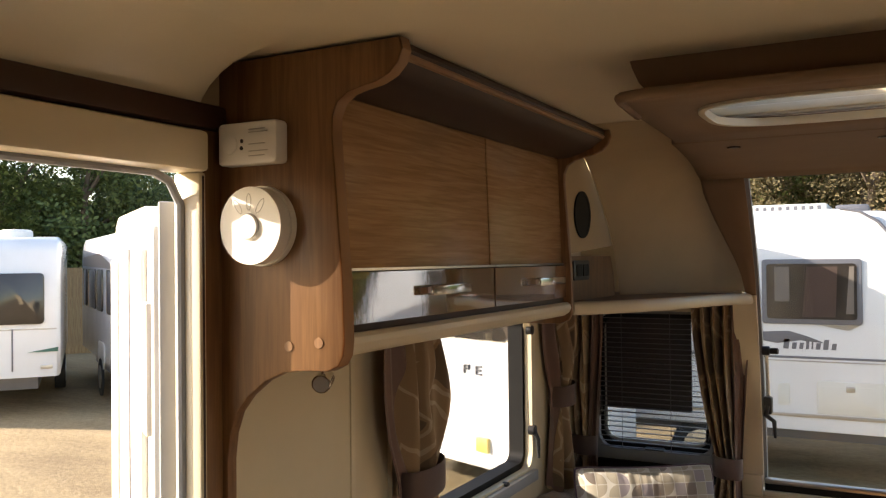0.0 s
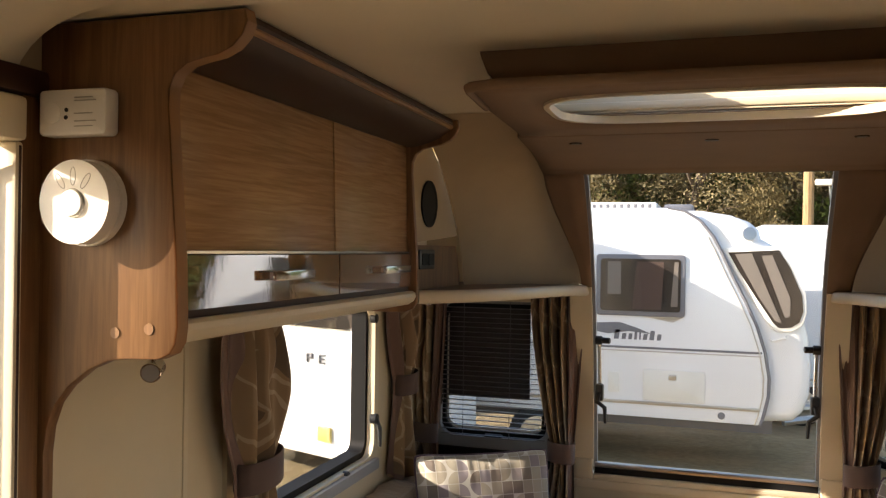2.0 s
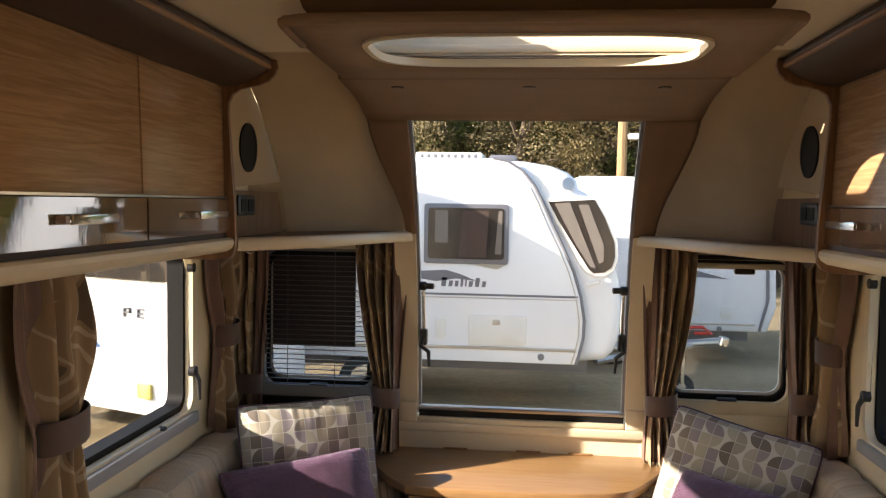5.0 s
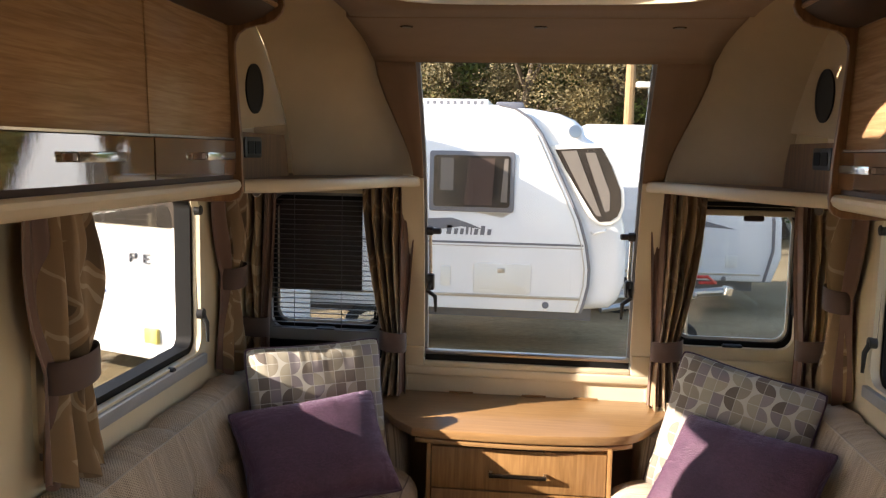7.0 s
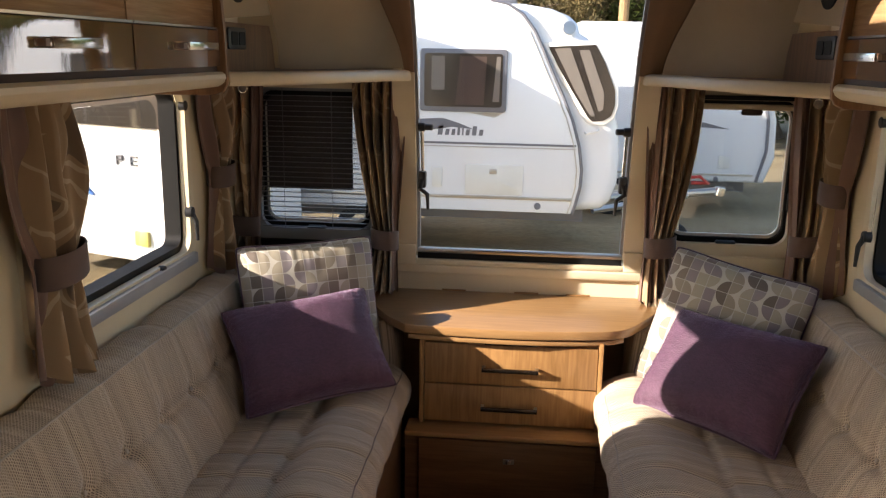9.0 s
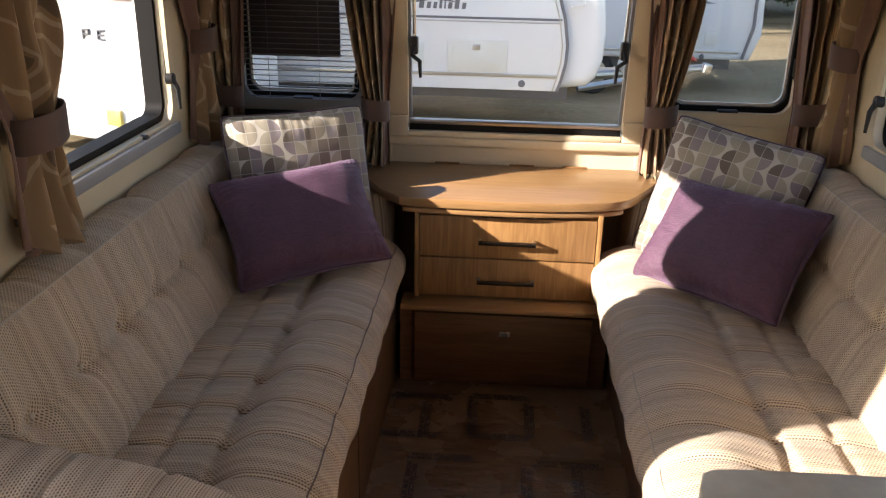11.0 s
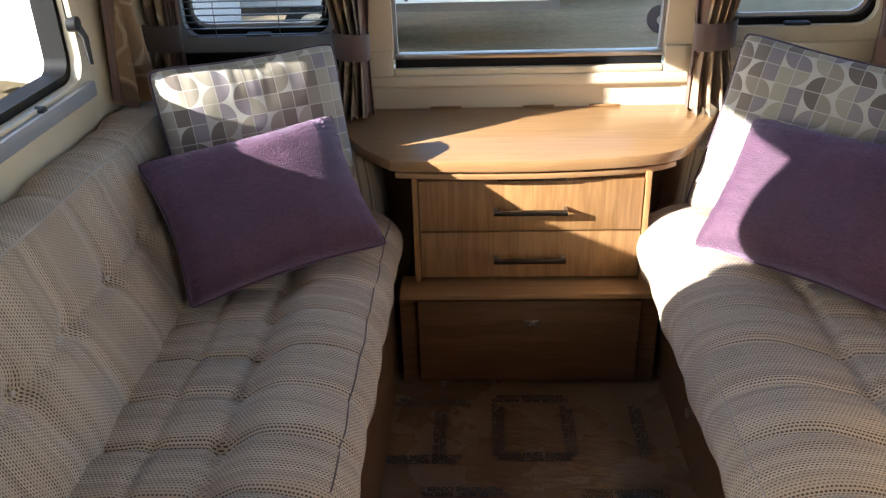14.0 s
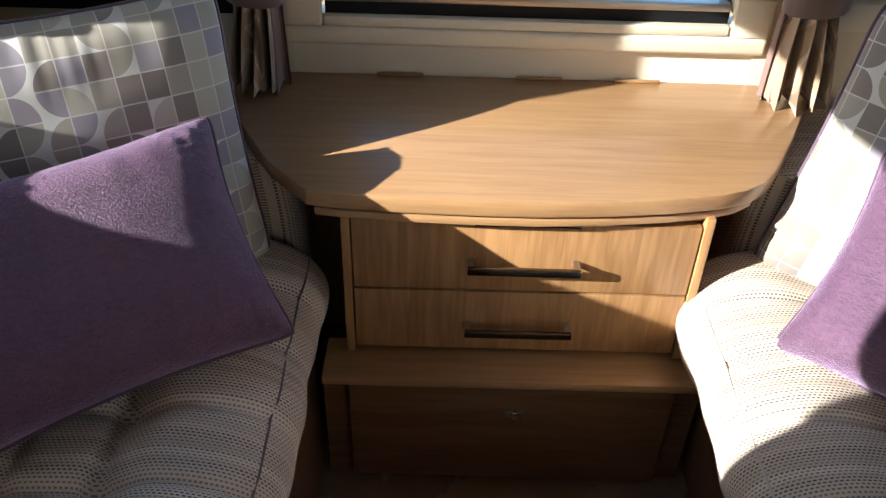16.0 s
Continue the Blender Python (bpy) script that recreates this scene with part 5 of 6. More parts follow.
# ---- scatter cushions ----
def pillow(name, label, cat, w, h, puff, fabric, pipe_mat, m, seed, ears=0.055):
    t = thing(name, label, cat, "scatter cushions")
    t.matrix_world = m
    rnd = random.Random(seed)
    ph = [rnd.random() * 6 for _ in range(6)]
    n = 72

    def edge(a, b):
        # sides draw in between the corners
        k = 1 - ears * (1 - abs(b) ** 2.2) * abs(a) ** 3
        return k

    sides = {}
    for sgn in (1, -1):
        rows, uvs = [], []
        for i in range(n + 1):
            row, uv = [], []
            for j in range(n + 1):
                a, b = 2 * i / n - 1, 2 * j / n - 1
                x, y = a * w / 2 * edge(a, b), b * h / 2 * edge(b, a)
                cr = 1 - 0.045 * (abs(a) * abs(b)) ** 7
                x, y = x * cr, y * cr
                f = max(0.0, (1 - abs(a) ** 3.4) * (1 - abs(b) ** 3.4)) ** 0.46
                wr = math.sin(10 * a + ph[0] + 3 * b) * math.sin(7 * b + ph[1]) * 0.012 + math.sin(19 * b + ph[2] + 5 * a) * 0.02 * abs(a) ** 3 + math.sin(23 * a + ph[3]) * 0.02 * abs(b) ** 3 + 0.06 * abs(a) ** 5 * math.sin(40 * b + ph[4] + 3 * math.sin(9 * b)) * (0.6 + 0.4 * math.sin(5 * b + ph[5])) + 0.06 * abs(b) ** 5 * math.sin(46 * a + ph[5] + 3 * math.sin(7 * a)) * (0.6 + 0.4 * math.sin(4 * a + ph[4]))
                fold = 0.012 * math.sin(5.5 * (a + 0.7 * b) + ph[0]) * math.exp(-((a - 0.5 * b + 0.3 * math.sin(ph[1])) ** 2) / 0.18) + 0.025 * math.sin(13 * (b - 0.4 * a) + ph[2]) * (1 - abs(a)) * abs(b)
                z = sgn * puff * f * (1 + wr + fold)
                row.append((x, y, z))
                uv.append((a * w / 2 + 0.5 + seed, b * h / 2 + 0.5))
            rows.append(row)
            uvs.append(uv)
        sides[sgn] = (rows, uvs)
    bm = grid(*sides[1])
    grid(*sides[-1], bm=bm)
    bmesh.ops.remove_doubles(bm, verts=bm.verts, dist=1e-5)
    part("cover", bm, fabric, t, smooth=80)
    r = sides[1][0]
    rim = [r[i][0] for i in range(n)] + [r[n][j] for j in range(n)] + [r[n - i][n] for i in range(n)] + [r[0][n - j] for j in range(n)]
    part("piping", tube(rim, 0.0042, 6, closed=True), pipe_mat, t, "dark piped edge")
    return t


def spread(o, right, up):
    """A pose at o whose x goes to right and y towards up."""
    r = Vector(right).normalized()
    u = Vector(up)
    u = (u - r * u.dot(r)).normalized()
    n = r.cross(u)
    return Matrix(((r.x, u.x, n.x, o[0]), (r.y, u.y, n.y, o[1]), (r.z, u.z, n.z, o[2]), (0, 0, 0, 1)))


pillow("patterned_cushion", "square cushion with grey-brown tile pattern on sofa", "cushion", 0.467, 0.467, 0.075, TILES, PURPLE_PIPE, spread((-0.667, 0.0, 0.684), (0.387, 0.211, 0.008), (-0.13, 0.24, 0.92)), 1)
pillow("purple_cushion", "purple velvet oblong cushion leaning on sofa", "cushion", 0.485, 0.36, 0.096, PURPLE, PURPLE_PIPE, spread((-0.62, -0.2135, 0.624), (0.385, 0.24, 0.027), (-0.119, 0.185, 0.233)), 2, 0.11)
pillow("patterned_cushion", "square cushion with grey-brown tile pattern, tilted", "cushion", 0.47, 0.47, 0.075, TILES, PURPLE_PIPE, spread((0.668, 0.0, 0.665), (0.399, -0.236, -0.067), (0.06, 0.14, 0.44)), 3)
pillow("purple_cushion", "purple velvet oblong cushion leaning on sofa", "cushion", 0.49, 0.365, 0.096, PURPLE, PURPLE_PIPE, spread((0.63, -0.2315, 0.61), (0.335, -0.329, 0.007), (0.114, 0.188, 0.239)), 4, 0.11)

# ---- kitchen counter end ----
cnt = thing("kitchen_counter", "wood kitchen cabinet with pale grey rounded worktop", "counter")
edge = [(0.42, -1.552), (0.30, -1.555), (0.27, -1.558), (0.253, -1.568), (0.243, -1.60), (0.234, -1.66), (0.232, -1.74), (0.24, -1.82), (0.262, -1.90), (0.30, -1.99), (0.36, -2.10), (0.46, -2.22), (0.58, -2.30), (0.58, -3.19), (1.025, -3.19), (1.025, -1.552)]
part("worktop", prism(edge, "z", 0.745, 0.775, 0.004), STONE, cnt, "pale grey laminate worktop")
part("cabinet", prism([(0.275, -1.575), (0.262, -1.62), (0.256, -1.72), (0.266, -1.83), (0.29, -1.91), (0.33, -2.0), (0.39, -2.11), (0.49, -2.23), (0.60, -2.31), (0.60, -3.19), (1.025, -3.19), (1.025, -1.575)], "z", 0.0, 0.745), OAK_Z, cnt)
part("corner_post", box(0.262, 0.28, -1.574, -1.56, 0.0, 0.745, 0.002), WALNUT_SHADED_Z, cnt)
latch = part("latch", box(0.244, 0.262, -1.845, -1.775, 0.665, 0.72, 0.003), STEEL, cnt, "square steel push latch")
part("knob", disc((0.244, -1.81, 0.692), (-1, 0, 0), 0.009, 0.006, 14, 0.002), CHROME, latch)

# ---- printed floor film ----
def lettering(name, words, size, m, parent, material):
    cu = bpy.data.curves.new("letters", "FONT")
    cu.body, cu.size, cu.align_x, cu.align_y, cu.space_line = words, size, "CENTER", "CENTER", 0.9
    cu.offset = size * 0.05
    tmp = new("letters_tmp", cu)
    dg = bpy.context.evaluated_depsgraph_get()
    me = bpy.data.meshes.new_from_object(tmp.evaluated_get(dg))
    bpy.data.objects.remove(tmp)
    bpy.data.curves.remove(cu)
    me.name = name
    me.materials.clear()
    me.materials.append(material)
    ob = new(name, me)
    ob.parent = parent
    ob.matrix_local = m
    return ob


first = None
WORDS = "DEALER MUST REMOVE\nPROTECTIVE COVER"
STAMPS = [(-0.25, -1.07, 180), (0.115, -1.07, 180), (-0.275, -1.19, 90), (-0.165, -1.17, 90), (0.02, -1.17, 90), (0.205, -1.17, 90), (-0.09, -0.945, 0), (0.25, -0.94, 0), (-0.185, -0.84, 90), (0.01, -0.84, 90), (0.215, -0.84, 90), (-0.08, -0.70, 180), (0.235, -0.70, 180), (-0.25, -0.60, 90), (0.08, -0.60, 90), (0.225, -0.56, 90), (-0.17, -0.47, 180), (0.20, -0.475, 180), (-0.235, -0.27, 90), (-0.085, -0.24, 90), (0.095, -0.25, 90), (0.275, -0.25, 90), (0.0, -0.35, 0), (-0.28, -0.36, 0), (0.0, -0.115, 180), (-0.26, -0.13, 180)]
for x, y, a in STAMPS:
    m = pose(x, y, 0.0012, 0, 0, a)
    if first is None:
        first = lettering("printed_words", WORDS, 0.0195, m, floor, INK)
        tagged(first, "black printed warning words on the film")
    else:
        o = new("printed_words", first.data)
        o.parent = floor
        o.matrix_local = m
        tagged(o, "black printed warning words on the film")
rnd = random.Random(5)
rows = []
for i in range(91):
    row = []
    for j in range(91):
        x, y = 0.03 + 0.28 * i / 90 + 0.02 * math.sin(j / 10), -1.0 + 0.56 * j / 90
        edge = min(i, 90 - i, j, 90 - j) / 34
        h = 0.014 * max(0.0, 1 - 3.2 * abs(noise.noise(Vector((x * 11 + y * 5, y * 17, 3.3))))) ** 2 + 0.006 * max(0.0, 1 - 3 * abs(noise.noise(Vector((x * 34, y * 26 - x * 12, 7))))) + 0.004 * noise.noise(Vector((x * 70, y * 60, 2)))
        row.append((x, y, 0.002 + max(0.0, h) * min(1, edge)))
    rows.append(row)
tagged(part("film_crease", grid(rows), FILM_CLEAR, floor, smooth=80), "crumpled clear plastic film on the floor")

# ---- outside ----
bm = bmesh.new()
prev = None
for r in (0.01, 2, 5, 9, 14, 20, 30, 60, 150, 400, 1500):
    cur = [bm.verts.new((r * math.cos(2 * math.pi * k / 64), r * math.sin(2 * math.pi * k / 64), GROUND + (0.02 * noise.noise(Vector((r * math.cos(2 * math.pi * k / 64) * 0.6, r * math.sin(2 * math.pi * k / 64) * 0.6, 1))) if 1 < r < 40 else 0))) for k in range(64)]
    if prev:
        for k in range(64):
            bm.faces.new((prev[k], prev[(k + 1) % 64], cur[(k + 1) % 64], cur[k]))
    prev = cur
structure("ground", bm, DIRT, "bare brown earth and gravel yard", "ground", 80)


def wheel(parent, at, way, r=0.29):
    w = part("wheel", disc(at, way, r, 0.16, 28, 0.03), TYRE, parent)
    part("rim", disc(Vector(at) + Vector(way) * 0.158, way, r * 0.62, 0.008, 24, 0.003), STEEL, w)


def caravan_near():
    """The white tourer parked across the front window, nose to the side."""
    t = thing("caravan", "white touring caravan with grey striped side and dark windows", "caravan", "parked caravans")
    Y = 5.1
    side_edge = [(-0.35, 1.99), (-0.20, 1.96), (-0.06, 1.87), (0.05, 1.73), (0.13, 1.57), (0.22, 1.37), (0.32, 1.17), (0.42, 0.95), (0.49, 0.72), (0.525, 0.5), (0.52, 0.34), (0.485, 0.18), (0.455, 0.085)]
    panel = [(-2.62, 0.09), (-2.66, 0.5), (-2.66, 1.6), (-2.60, 1.9), (-2.50, 1.99)] + side_edge
    part("side_panel", prism(panel, "y", Y, Y + 0.12, 0.015), VAN_WHITE, t)
    nose = [(-2.6, 0.12), (-2.64, 1.6), (-2.55, 1.93), (-0.3, 1.975), (-0.05, 1.97), (0.20, 1.93), (0.36, 1.87), (0.44, 1.80), (0.46, 1.72), (0.56, 1.66), (0.66, 1.58), (0.78, 1.32), (0.835, 1.12), (0.83, 0.98), (0.86, 0.86), (0.885, 0.60), (0.875, 0.36), (0.82, 0.20), (0.74, 0.12), (0.45, 0.09)]
    part("body", prism(nose, "y", Y + 0.06, Y + 2.15, 0.12, 5), VAN_WHITE, t, smooth=60)
    trim = [(x + 0.012, Y + 0.01, z) for x, z in side_edge]
    part("corner_trim", tube(trim, 0.014, 8), VAN_GREY, t)
    part("corner_trim", tube([(x - 0.035, Y - 0.003, z) for x, z in side_edge[3:]], 0.006, 6), STEEL, t)
    w = part("side_window", prism(rounded(-0.965, -0.175, 1.005, 1.565, 0.03), "y", Y - 0.02, Y + 0.01, 0.006), VAN_GREY, t)
    part("pane", prism(rounded(-0.925, -0.215, 1.05, 1.525, 0.03), "y", Y - 0.026, Y - 0.019), VAN_PANE, w)
    part("pane_curtain", prism([(-0.64, 1.07), (-0.60, 1.5), (-0.36, 1.5), (-0.38, 1.07)], "y", Y - 0.029, Y - 0.0265), PANE_CLOTH, w)
    part("pane_curtain", prism([(-0.86, 1.2), (-0.86, 1.5), (-0.74, 1.5), (-0.74, 1.2)], "y", Y - 0.029, Y - 0.0265), PANE_PALE, w)
    part("pane_curtain", prism([(-0.30, 1.10), (-0.27, 1.5), (-0.235, 1.5), (-0.24, 1.10)], "y", Y - 0.029, Y - 0.0265), PANE_PALE, w)
    for x0, x1 in ((-2.10, -1.20),):
        w2 = part("side_window", prism(rounded(x0, x1, 1.005, 1.565, 0.03), "y", Y - 0.02, Y + 0.01, 0.006), VAN_GREY, t)
        part("pane", prism(rounded(x0 + 0.04, x1 - 0.04, 1.05, 1.525, 0.03), "y", Y - 0.026, Y - 0.019), VAN_PANE, w2)
    fw = part("front_window", prism([(0.13, 1.63), (0.625, 1.66), (0.73, 1.48), (0.825, 1.24), (0.835, 1.08), (0.80, 0.97), (0.72, 0.915), (0.60, 0.905), (0.54, 0.95), (0.39, 1.18), (0.24, 1.42)], "y", Y + 0.035, Y + 0.08, 0.008), WHITE, t)
    part("pane", prism([(0.185, 1.595), (0.605, 1.62), (0.70, 1.46), (0.795, 1.23), (0.805, 1.09), (0.775, 0.995), (0.71, 0.95), (0.61, 0.94), (0.565, 0.98), (0.42, 1.20), (0.28, 1.42)], "y", Y + 0.028, Y + 0.036), VAN_PANE, fw)
    part("pane_curtain", prism([(0.24, 1.58), (0.38, 1.59), (0.63, 0.99), (0.58, 1.0), (0.44, 1.21)], "y", Y + 0.024, Y + 0.028), PANE_PALE, fw)
    part("pane_curtain", prism([(0.46, 1.57), (0.55, 1.575), (0.70, 1.20), (0.70, 1.05), (0.66, 1.03)], "y", Y + 0.024, Y + 0.028), PANE_PALE, fw)
    part("stripe", box(-2.65, 0.475, Y - 0.006, Y + 0.01, 0.708, 0.728, 0.003), VAN_GREY, t)
    part("stripe", box(-2.65, 0.475, Y - 0.006, Y + 0.01, 0.682, 0.692, 0.003), STEEL, t)
    part("skirt_rail", box(-2.62, 0.465, Y - 0.01, Y + 0.01, 0.205, 0.235, 0.004), STEEL, t)
    part("swoosh", prism([(-1.0, 0.93), (-0.75, 0.945), (-0.60, 0.90), (-0.46, 0.845), (-0.66, 0.865), (-0.85, 0.835), (-1.0, 0.86)], "y", Y - 0.003, Y + 0.005), VAN_GREY, t)
    part("swoosh", prism([(-0.52, 1.0), (-0.20, 1.0), (-0.28, 0.955)], "y", Y - 0.003, Y + 0.005), STEEL, t)
    x = -0.80
    for wd, hh in ((0.055, 0.085), (0.045, 0.055), (0.04, 0.055), (0.03, 0.08), (0.018, 0.07), (0.045, 0.055), (0.05, 0.085), (0.045, 0.055)):
        part("name_mark", prism([(x, 0.79), (x + wd * 0.8, 0.79), (x + wd, 0.79 + hh), (x + wd * 0.2, 0.79 + hh)], "y", Y - 0.003, Y + 0.004), VAN_GREY, t)
        x += wd + 0.014
    h = part("hatch", prism(rounded(-0.535, 0.005, 0.245, 0.525, 0.02), "y", Y - 0.012, Y + 0.005, 0.005), VAN_CREAM, t)
    part("panel", prism(rounded(-0.49, -0.04, 0.285, 0.485, 0.02), "y", Y - 0.016, Y - 0.011, 0.003), VAN_CREAM, h)
    part("latch", box(-0.31, -0.24, Y - 0.022, Y - 0.015, 0.44, 0.49, 0.004), STEEL, h)
    part("vent", prism(rounded(-0.845, -0.75, 0.30, 0.49, 0.008), "y", Y - 0.012, Y + 0.005, 0.003), VAN_CREAM, t, "pale cream vent cover")
    part("filler_cap", disc((0.145, Y, 0.15), (0, -1, 0), 0.032, 0.008, 20, 0.003), VAN_GREY, t)
    part("grab_handle", tube([(0.55, Y + 0.03, 0.84), (0.56, Y - 0.02, 0.83), (0.66, Y - 0.02, 0.86), (0.67, Y + 0.03, 0.87)], 0.012, 8), WHITE, t)
    part("front_light", disc((0.36, Y + 0.05, 1.76), (0.1, -1, 0.2), 0.06, 0.012, 24, 0.004), STEEL, t)
    roof = part("roof_rack", box(-1.1, -0.45, Y + 0.3, Y + 1.2, 1.98, 2.06, 0.02), VAN_CREAM, t, "roof vents and air unit")
    for k in range(9):
        part("slot", box(-1.05 + k * 0.065, -1.02 + k * 0.065, Y + 0.296, Y + 0.30, 2.0, 2.04), VAN_GREY, roof)
    part("roof_vent", box(-0.40, -0.12, Y + 0.5, Y + 0.9, 1.97, 2.05, 0.03), VAN_GREY, t)
    part("rear_handle", tube([(-2.42, Y, 0.85), (-2.42, Y - 0.05, 0.83), (-2.38, Y - 0.05, 0.32), (-2.36, Y, 0.30)], 0.014, 8), WHITE, t)
    part("bar", tube([(0.6, 6.2, 0.05), (1.4, 6.2, 0.12), (1.75, 6.2, 0.15), (2.02, 6.18, 0.18)], [0.05, 0.045, 0.04, 0.045], 10), STEEL, t, "steel tow bar")
    part("bar", tube([(0.7, 5.7, 0.02), (1.7, 6.15, 0.13)], 0.035, 8), STEEL, t)
    part("bar", tube([(0.7, 6.8, 0.02), (1.7, 6.25, 0.13)], 0.035, 8), STEEL, t)
    part("hitch_cover", box(1.15, 1.6, 6.05, 6.35, 0.12, 0.24, 0.05, 3), WHITE, t)
    part("hitch_head", disc((2.02, 6.18, 0.14), (0.2, 0, 1), 0.06, 0.09, 16, 0.02), CHROME, t)
    part("cable", tube([(1.55, 6.1, 0.22), (1.62, 6.0, 0.34), (1.78, 5.98, 0.35), (1.88, 6.05, 0.28), (1.72, 6.1, 0.27)], 0.018, 8), RED, t)
    part("jockey_stem", tube([(1.63, 6.2, 0.25), (1.63, 6.2, -0.28)], 0.022, 8), STEEL, t)
    jw = part("jockey_wheel", disc((1.63, 6.28, -0.32), (0, -1, 0), 0.13, 0.07, 24, 0.02), TYRE, t)
    part("hub", disc((1.63, 6.21, -0.32), (0, -1, 0), 0.045, 0.006, 16, 0.002), STEEL, jw)
    wheel(t, (-1.5, Y + 0.2, GROUND + 0.29), (0, -1, 0))
    wheel(t, (-1.5, Y + 1.9, GROUND + 0.29), (0, 1, 0))
    part("chassis", box(-2.4, 0.6, Y + 0.5, Y + 1.7, -0.08, 0.12), VAN_GREY, t)
    return t


caravan_near()


def caravan_far():
    t = thing("caravan", "white touring caravan parked behind with dark swoosh", "caravan", "parked caravans")
    t.matrix_world = Matrix.Translation((0, -0.19, -0.04)) @ Matrix.Scale(0.91, 4)
    Y = 9.0
    prof = [(0.3, 0.06), (0.25, 1.5), (0.4, 2.05), (0.7, 2.17), (2.6, 2.17), (2.95, 2.05), (3.2, 1.5), (3.36, 0.9), (3.38, 0.4), (3.26, 0.06)]
    part("body", prism(prof, "y", Y, Y + 2.1, 0.06, 3), VAN_WHITE, t, smooth=60)
    part("corner_trim", tube([(2.85, Y - 0.01, 2.05), (3.08, Y - 0.01, 1.5), (3.24, Y - 0.01, 0.9), (3.25, Y - 0.01, 0.5), (3.15, Y - 0.01, 0.08)], 0.022, 8), VAN_GREY, t)
    part("side_rail", box(0.4, 3.1, Y - 0.012, Y + 0.01, 0.15, 0.18, 0.004), STEEL, t)
    part("swoosh", prism([(1.6, 0.93), (2.1, 0.94), (2.75, 0.78), (2.2, 0.81)], "y", Y - 0.004, Y + 0.005), VAN_GREY, t)
    part("hatch", prism(rounded(2.12, 2.34, 0.27, 0.62, 0.03), "y", Y - 0.015, Y + 0.005, 0.006), VAN_CREAM, t)
    part("vent", prism(rounded(2.63, 2.79, 0.25, 0.42, 0.01), "y", Y - 0.015, Y + 0.005, 0.006), VAN_CREAM, t, "cream vent cover")
    part("filler_cap", disc((2.62, Y, 0.1), (0, -1, 0), 0.035, 0.01, 18, 0.003), VAN_GREY, t)
    w = part("side_window", prism(rounded(1.45, 2.3, 1.05, 1.75, 0.04), "y", Y - 0.02, Y + 0.01, 0.006), VAN_PANE, t)
    part("chassis", box(0.5, 3.1, Y + 0.4, Y + 1.7, -0.12, 0.08), VAN_GREY, t)
    wheel(t, (1.2, Y + 0.2, GROUND + 0.29), (0, -1, 0))


caravan_far()


def caravan_front():
    """Front end of the tourer seen through the side window."""
    t = thing("caravan", "white touring caravan front with dark window and blue mark", "caravan", "parked caravans")
    t.matrix_world = pose(-2.86, 3.52, 0, 0, 0, -21)
    body = [(0.0, -0.10), (-0.03, 0.5), (-0.02, 1.1), (0.10, 1.75), (0.30, 2.05), (0.7, 2.15), (1.2, 2.17), (1.35, 2.1), (1.38, -0.10)]
    part("body", prism(body, "x", -2.15, 0.45, 0.07, 4), VAN_WHITE, t, smooth=60)
    w = part("front_window", prism(rounded(-1.95, 0.28, 0.93, 1.62, 0.12), "y", -0.055, 0.2, 0.01), VAN_PANE, t)
    x = -0.30
    strokes = [(0.0, 0.010, 0.635, 0.71), (0.0, 0.066, 0.670, 0.680), (0.0, 0.066, 0.700, 0.710), (0.056, 0.066, 0.670, 0.710)]
    strokes += [(0.15 + a, 0.15 + b, p, q) for a, b, p, q in ((0.0, 0.010, 0.635, 0.71), (0.0, 0.066, 0.635, 0.645), (0.0, 0.058, 0.668, 0.678), (0.0, 0.066, 0.700, 0.710))]
    for a, b, p, q in strokes:
        part("name_mark", box(x + a, x + b, -0.045, -0.02, p, q), VAN_GREY, t)
    part("badge_flash", prism([(-0.92, 0.58), (-0.72, 0.49), (-0.58, 0.37), (-0.92, 0.39)], "y", -0.05, -0.02), VAN_BLUE, t)
    part("badge", disc((-0.76, -0.045, 0.46), (0, -1, 0), 0.05, 0.012, 20, 0.003), STEEL, t)
    part("marker_lamp", box(-0.98, -0.82, -0.02, 0.02, -0.06, -0.02, 0.006), ORANGE, t)
    part("number_plate", box(-0.16, -0.02, -0.04, 0.0, 0.0, 0.12, 0.006), YELLOW, t)
    part("bumper", box(-2.1, 0.42, -0.06, 0.1, -0.12, -0.075, 0.015), WHITE, t)
    part("chassis", box(-1.9, -0.2, 0.3, 1.2, -0.2, -0.09), VAN_GREY, t)
    wheel(t, (0.29, 0.9, GROUND + 0.29), (1, 0, 0))
    wheel(t, (-2.01, 0.9, GROUND + 0.29), (-1, 0, 0))


caravan_front()


